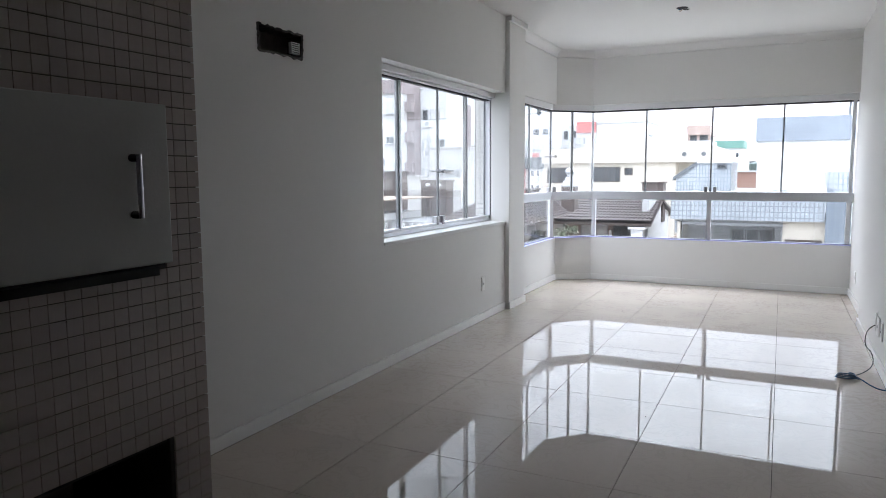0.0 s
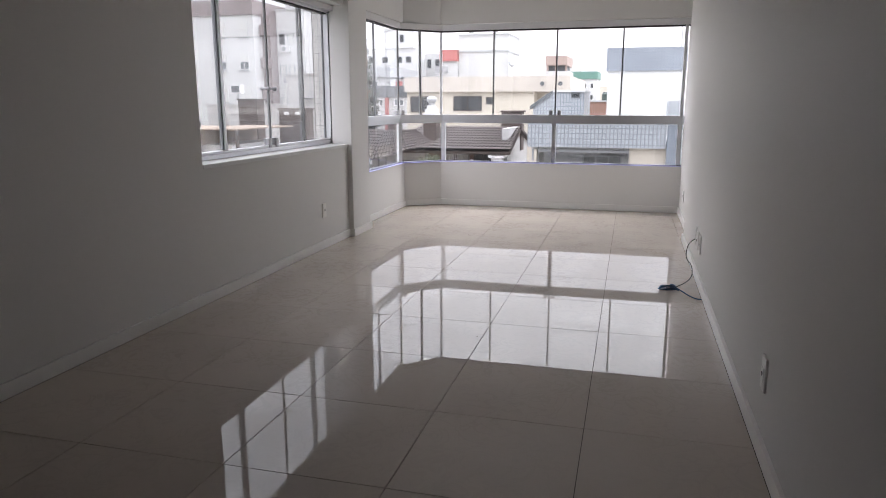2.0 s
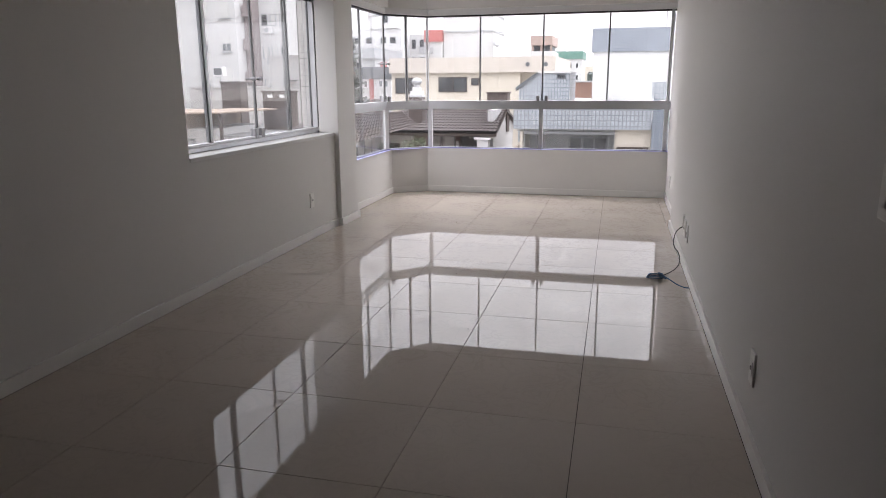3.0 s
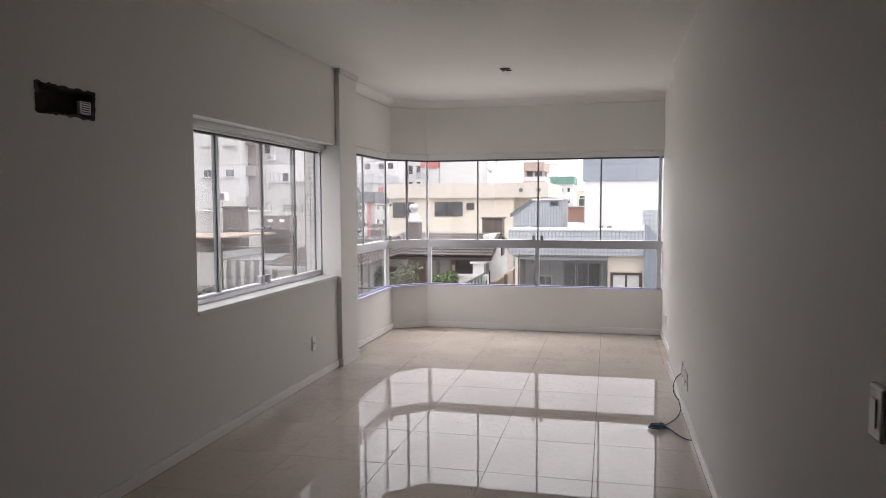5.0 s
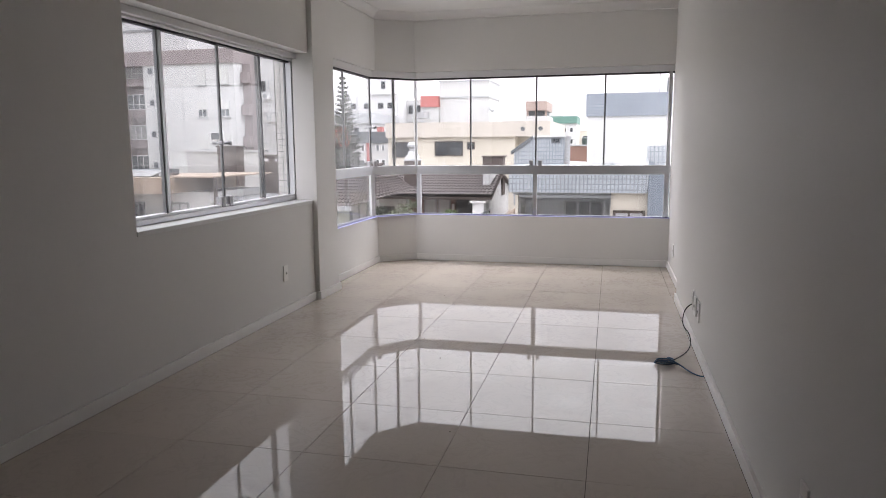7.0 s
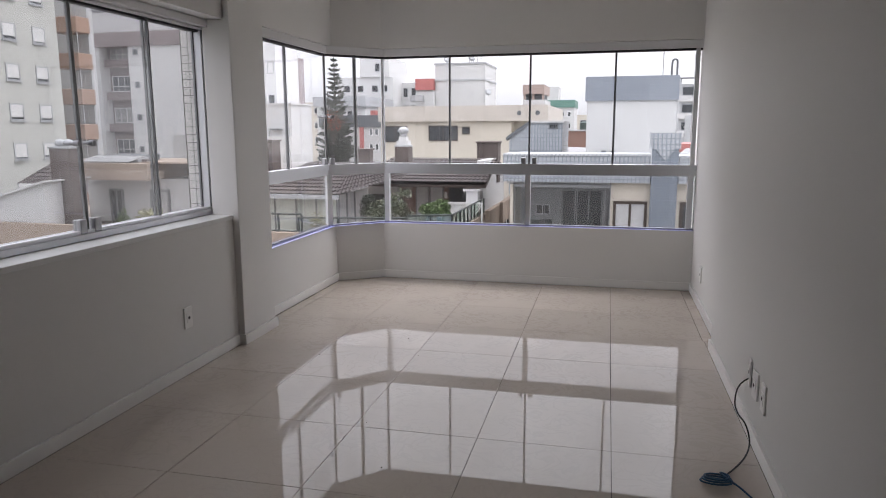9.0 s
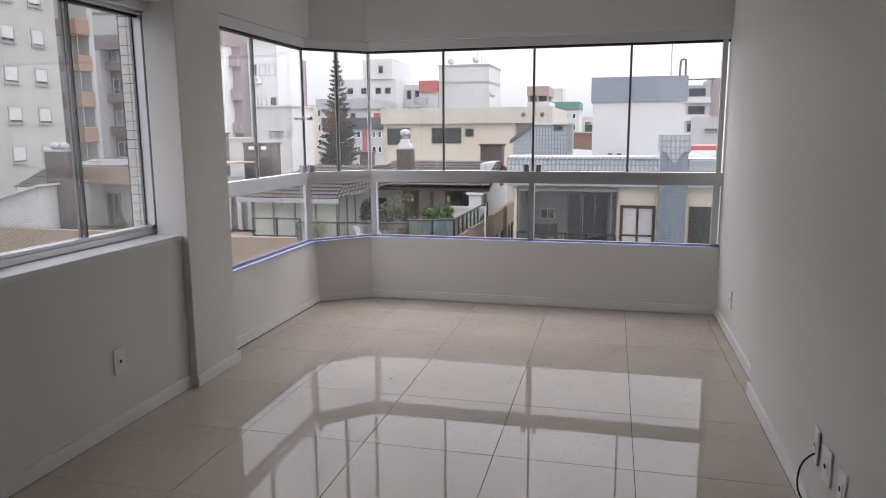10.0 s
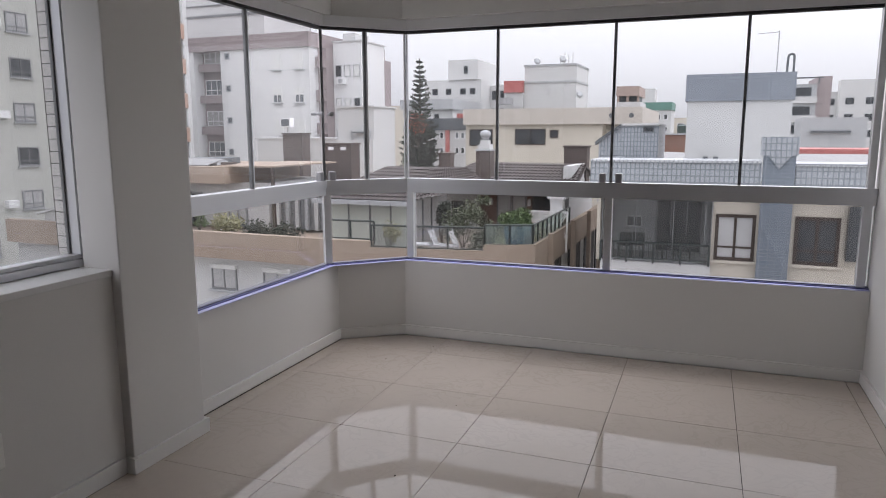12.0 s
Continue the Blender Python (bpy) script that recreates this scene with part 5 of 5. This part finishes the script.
slab("shed_roof", [(-4.4, 44.0, 0.15), (-1.4, 44.0, 0.0), (-1.4, 52.0, 0.5), (-4.4, 52.0, 0.6)], 0.1, ROOF_G, shed)
tank = building("dark green water tank on a white far roof", WHITE_X, (-4.6, -1.6, 74.5, 80.0, GROUND, 1.6), dist=58)
part("tank", cyl(bmesh.new(), (-2.78, 75.2, 1.6), (-2.78, 75.2, 2.4), 0.5, seg=20), GREEN_D, tank)
part("tank_lid", cyl(bmesh.new(), (-2.78, 75.2, 2.4), (-2.78, 75.2, 2.55), 0.5, 0.2, seg=20), GREEN_D, tank)
r1 = building("grey concrete block with dark balconies", GREY_X, (8.6, 11.8, 107.0, 118.0, GROUND, 8.2), dist=103)
for z in (1.0, 3.4, 5.8):
    part("balcony_band", boxes((8.4, 11.9, 106.6, 107.0, z, z + 0.8)), WHITE_X, r1)
    window_x(r1, 9.0, 11.2, z + 0.9, z + 2.0, 107.0, PANE_X, DARK_X, 2)
part("roof_frame", boxes((8.4, 12.4, 106.5, 107.0, 8.9, 9.05), (8.6, 8.75, 106.6, 106.9, 8.2, 8.9), (11.9, 12.05, 106.6, 106.9, 8.2, 8.9)), DARK_X, r1)
part("upper_block", boxes((11.9, 13.6, 108.0, 118.0, GROUND, 9.2)), MAUVE_X, r1)
r2 = building("white blocks with small windows far away", WHITE_X, (14.5, 30.0, 143.0, 160.0, GROUND, 9.2), (19.0, 30.0, 140.0, 143.0, GROUND, 11.0), dist=140)
for x in (16.0, 18.0, 20.5, 23.5, 26.5):
    for z in (1.5, 4.2, 6.9):
        window_x(r2, x - 0.7, x + 0.7, z, z + 1.2, 140.0 if x > 19 else 143.0, PANE_X, GREY_X, 1)
r3 = building("grey flat-roofed block behind the red roof", GREY_X, (8.2, 14.0, 84.5, 92.0, GROUND, 3.4), dist=80)
part("ledge", boxes((9.0, 12.6, 84.2, 84.5, 1.9, 2.1)), DARK_X, r3)
part("red_roof_edge", boxes((5.8, 16.0, 66.8, 74.0, -0.1, 0.6)), RED_X, r3)
slab("shed_roof", [(4.0, 56.0, -0.9), (16.0, 56.0, -0.9), (15.0, 64.0, 0.3), (6.0, 64.0, 0.3)], 0.15, ROOF_G, r3)

for k, (x, y, z, w) in enumerate(((-60, 130, 7, 20), (-46, 150, 9, 14), (-70, 90, 9, 18), (-18, 150, 6, 12), (4, 160, 5, 10), (40, 120, 9, 12), (-4, 145, 4.5, 8))):
    b = building("pale apartment block in the distance", WHITE_X if k % 2 else CREAM_X, (x - w / 2, x + w / 2, y, y + 14, GROUND, z))
    for r in range(3):
        for c in range(int(w // 3)):
            window_x(b, x - w / 2 + 1 + 3 * c, x - w / 2 + 2.2 + 3 * c, z - 2.2 - 2.8 * r, z - 1.0 - 2.8 * r, y, PANE_X, PLASTIC_X, 0)

# ---------------- the tall conifer ----------------
tree = site(holder("conifer", "tall narrow dark green conifer with tiered branches", "tree"), 0.97, 62)
tx, ty, z0, z1 = -23.75, 61.0, GROUND, 8.1
part("trunk", cyl(bmesh.new(), (tx, ty, z0), (tx, ty, z1), 0.28, 0.03, 10), BARK, tree)
bm, wood = bmesh.new(), bmesh.new()
z = -4.0
while z < z1 - 0.2:
    reach = 0.12 + 1.62 * ((z1 - z) / 9.0) ** 0.85
    for k in range(11):
        a = k * math.pi / 5.5 + random.uniform(-0.3, 0.3)
        r = reach * random.uniform(0.6, 1.15)
        tip = Vector((tx + r * math.cos(a), ty + r * math.sin(a), z + random.uniform(0.05, 0.5) * r))
        cyl(wood, (tx, ty, z), tip, 0.035, 0.01, 4)
        for s in range(max(3, int(r * 7))):
            u = (s + 1) / max(3, int(r * 7))
            p = Vector((tx, ty, z)).lerp(tip, u) - Vector((0, 0, 0.25 * u * (1 - u) * r))
            leaves(bm, p, 0.12, 9 if z > 2.5 else 14, 0.085, 0.5)
    z += random.uniform(0.3, 0.46) if z > 2.5 else random.uniform(0.2, 0.34)
part("limbs", wood, BARK, tree)
part("crown", bm, LEAF_D, tree)
climb = shrub(tx + 0.9, ty - 2.6, 0.6, 2.2, 3.6, "red-flowering creeper in front of the conifer", LEAF_D, 500, FLOWER, 0.97, 62, 130, 0.1)

# ---------------- tiles last: white mosaic on the pier, mosaic on the barbecue, the floor ----------------

small = mesh_of("tile", boxes((-0.0235, 0.0235, -0.005, 0.0, -0.0235, 0.0235), bevel=0.002), MOSAIC_W)
for c in range(2):
    for r in range(27):
        ob = new("tile", small)
        ob.parent = pier
        ob.location = (-2.062 - 0.05 * c, 6.82, 0.80 + 0.05 * r)

PITCH = 0.0525
nearest = mesh_of("tile", boxes((-0.008, 0.0, -PITCH / 2 + 0.0009, PITCH / 2 - 0.0009, -PITCH / 2 + 0.0016, PITCH / 2 - 0.0016), bevel=0.0015), CERAMIC)
rest, count = bmesh.new(), 0
for c in range(23):
    for r in range(52):
        y, z = BY1 - PITCH * (c + 0.5), 0.02 + PITCH * (r + 0.5)
        if z > TOP - 0.02 or (y < 2.15 and 1.0 < z < 1.56) or (y < 2.13 and z < 0.45):
            continue
        if c < 13 and count < 300 and 0.4 < z < 2.2:
            ob = new("tile", nearest)
            ob.parent, ob.location = bbq, (BX, y, z)
            count += 1
        else:
            box(rest, BX - 0.008, BX, y - PITCH / 2 + 0.0009, y + PITCH / 2 - 0.0009, z - PITCH / 2 + 0.0016, z + PITCH / 2 - 0.0016)
tagged(part("tiles", rest, CERAMIC_S, bbq), kind="stuff")

J, EDGE = 0.0013, 0.0155
whole = mesh_of("tile", boxes((-0.3 + J, 0.3 - J, -0.3 + J, 0.3 - J, -0.008, 0.0), bevel=0.0008), PORCELAIN)


def cut(poly, p, n):
    """What is left of a plan polygon on the side of the line through p to which n points."""
    out = []
    for i, a in enumerate(poly):
        b = poly[(i + 1) % len(poly)]
        da, db = ((a[0] - p[0]) * n[0] + (a[1] - p[1]) * n[1]), ((b[0] - p[0]) * n[0] + (b[1] - p[1]) * n[1])
        if da >= 0:
            out.append(a)
        if da * db < 0:
            u = da / (da - db)
            out.append((a[0] + (b[0] - a[0]) * u, a[1] + (b[1] - a[1]) * u))
    return out


rim = along(INNER, 0.0195)
dv = (Vector(rim[2]) - Vector(rim[1])).normalized()
for r in range(-16, 10):
    y0, y1 = 3.3 + 0.6 * r, 3.9 + 0.6 * r
    for c in range(-4, 9):
        x0, x1 = 0.6 * c, 0.6 * c + 0.6
        a0, a1 = max(x0, rim[0][0] if y0 > 6.6 else LX + EDGE), min(x1, RX2 - EDGE if y1 > 7.6 else (RX - EDGE if y1 > 2.0 else 5.2))
        if y1 > 2.0 and 1.2 <= x1 <= 1.21 and y1 < 7.6:
            a1 = RX - EDGE
        b0, b1 = max(y0, BACK + 0.004), min(y1, 9.04 - 0.0195)
        if a1 - a0 < 0.015 or b1 - b0 < 0.02:
            continue
        cx, cy = (a0 + a1) / 2, (b0 + b1) / 2
        if abs(a1 - a0 - 0.6) < 0.001 and abs(b1 - b0 - 0.6) < 0.001:
            me = whole
        else:
            poly = cut([(a0 + J, b0 + J), (a1 - J, b0 + J), (a1 - J, b1 - J), (a0 + J, b1 - J)], rim[1], (dv.y, -dv.x))
            me = mesh_of("tile", prism(bmesh.new(), [(x - cx, y - cy) for x, y in poly], -0.008, 0.0), PORCELAIN)
        ob = new("tile", me)
        ob.parent = floor
        ob.matrix_basis = pose(cx, cy, 0, random.uniform(-0.03, 0.03), random.uniform(-0.03, 0.03))
sliver = new("tile", mesh_of("tile", boxes((RX - EDGE + 0.002, RX2 - EDGE, JOG + 0.006, 7.5 - J, -0.008, 0.0)), PORCELAIN))
sliver.parent = floor
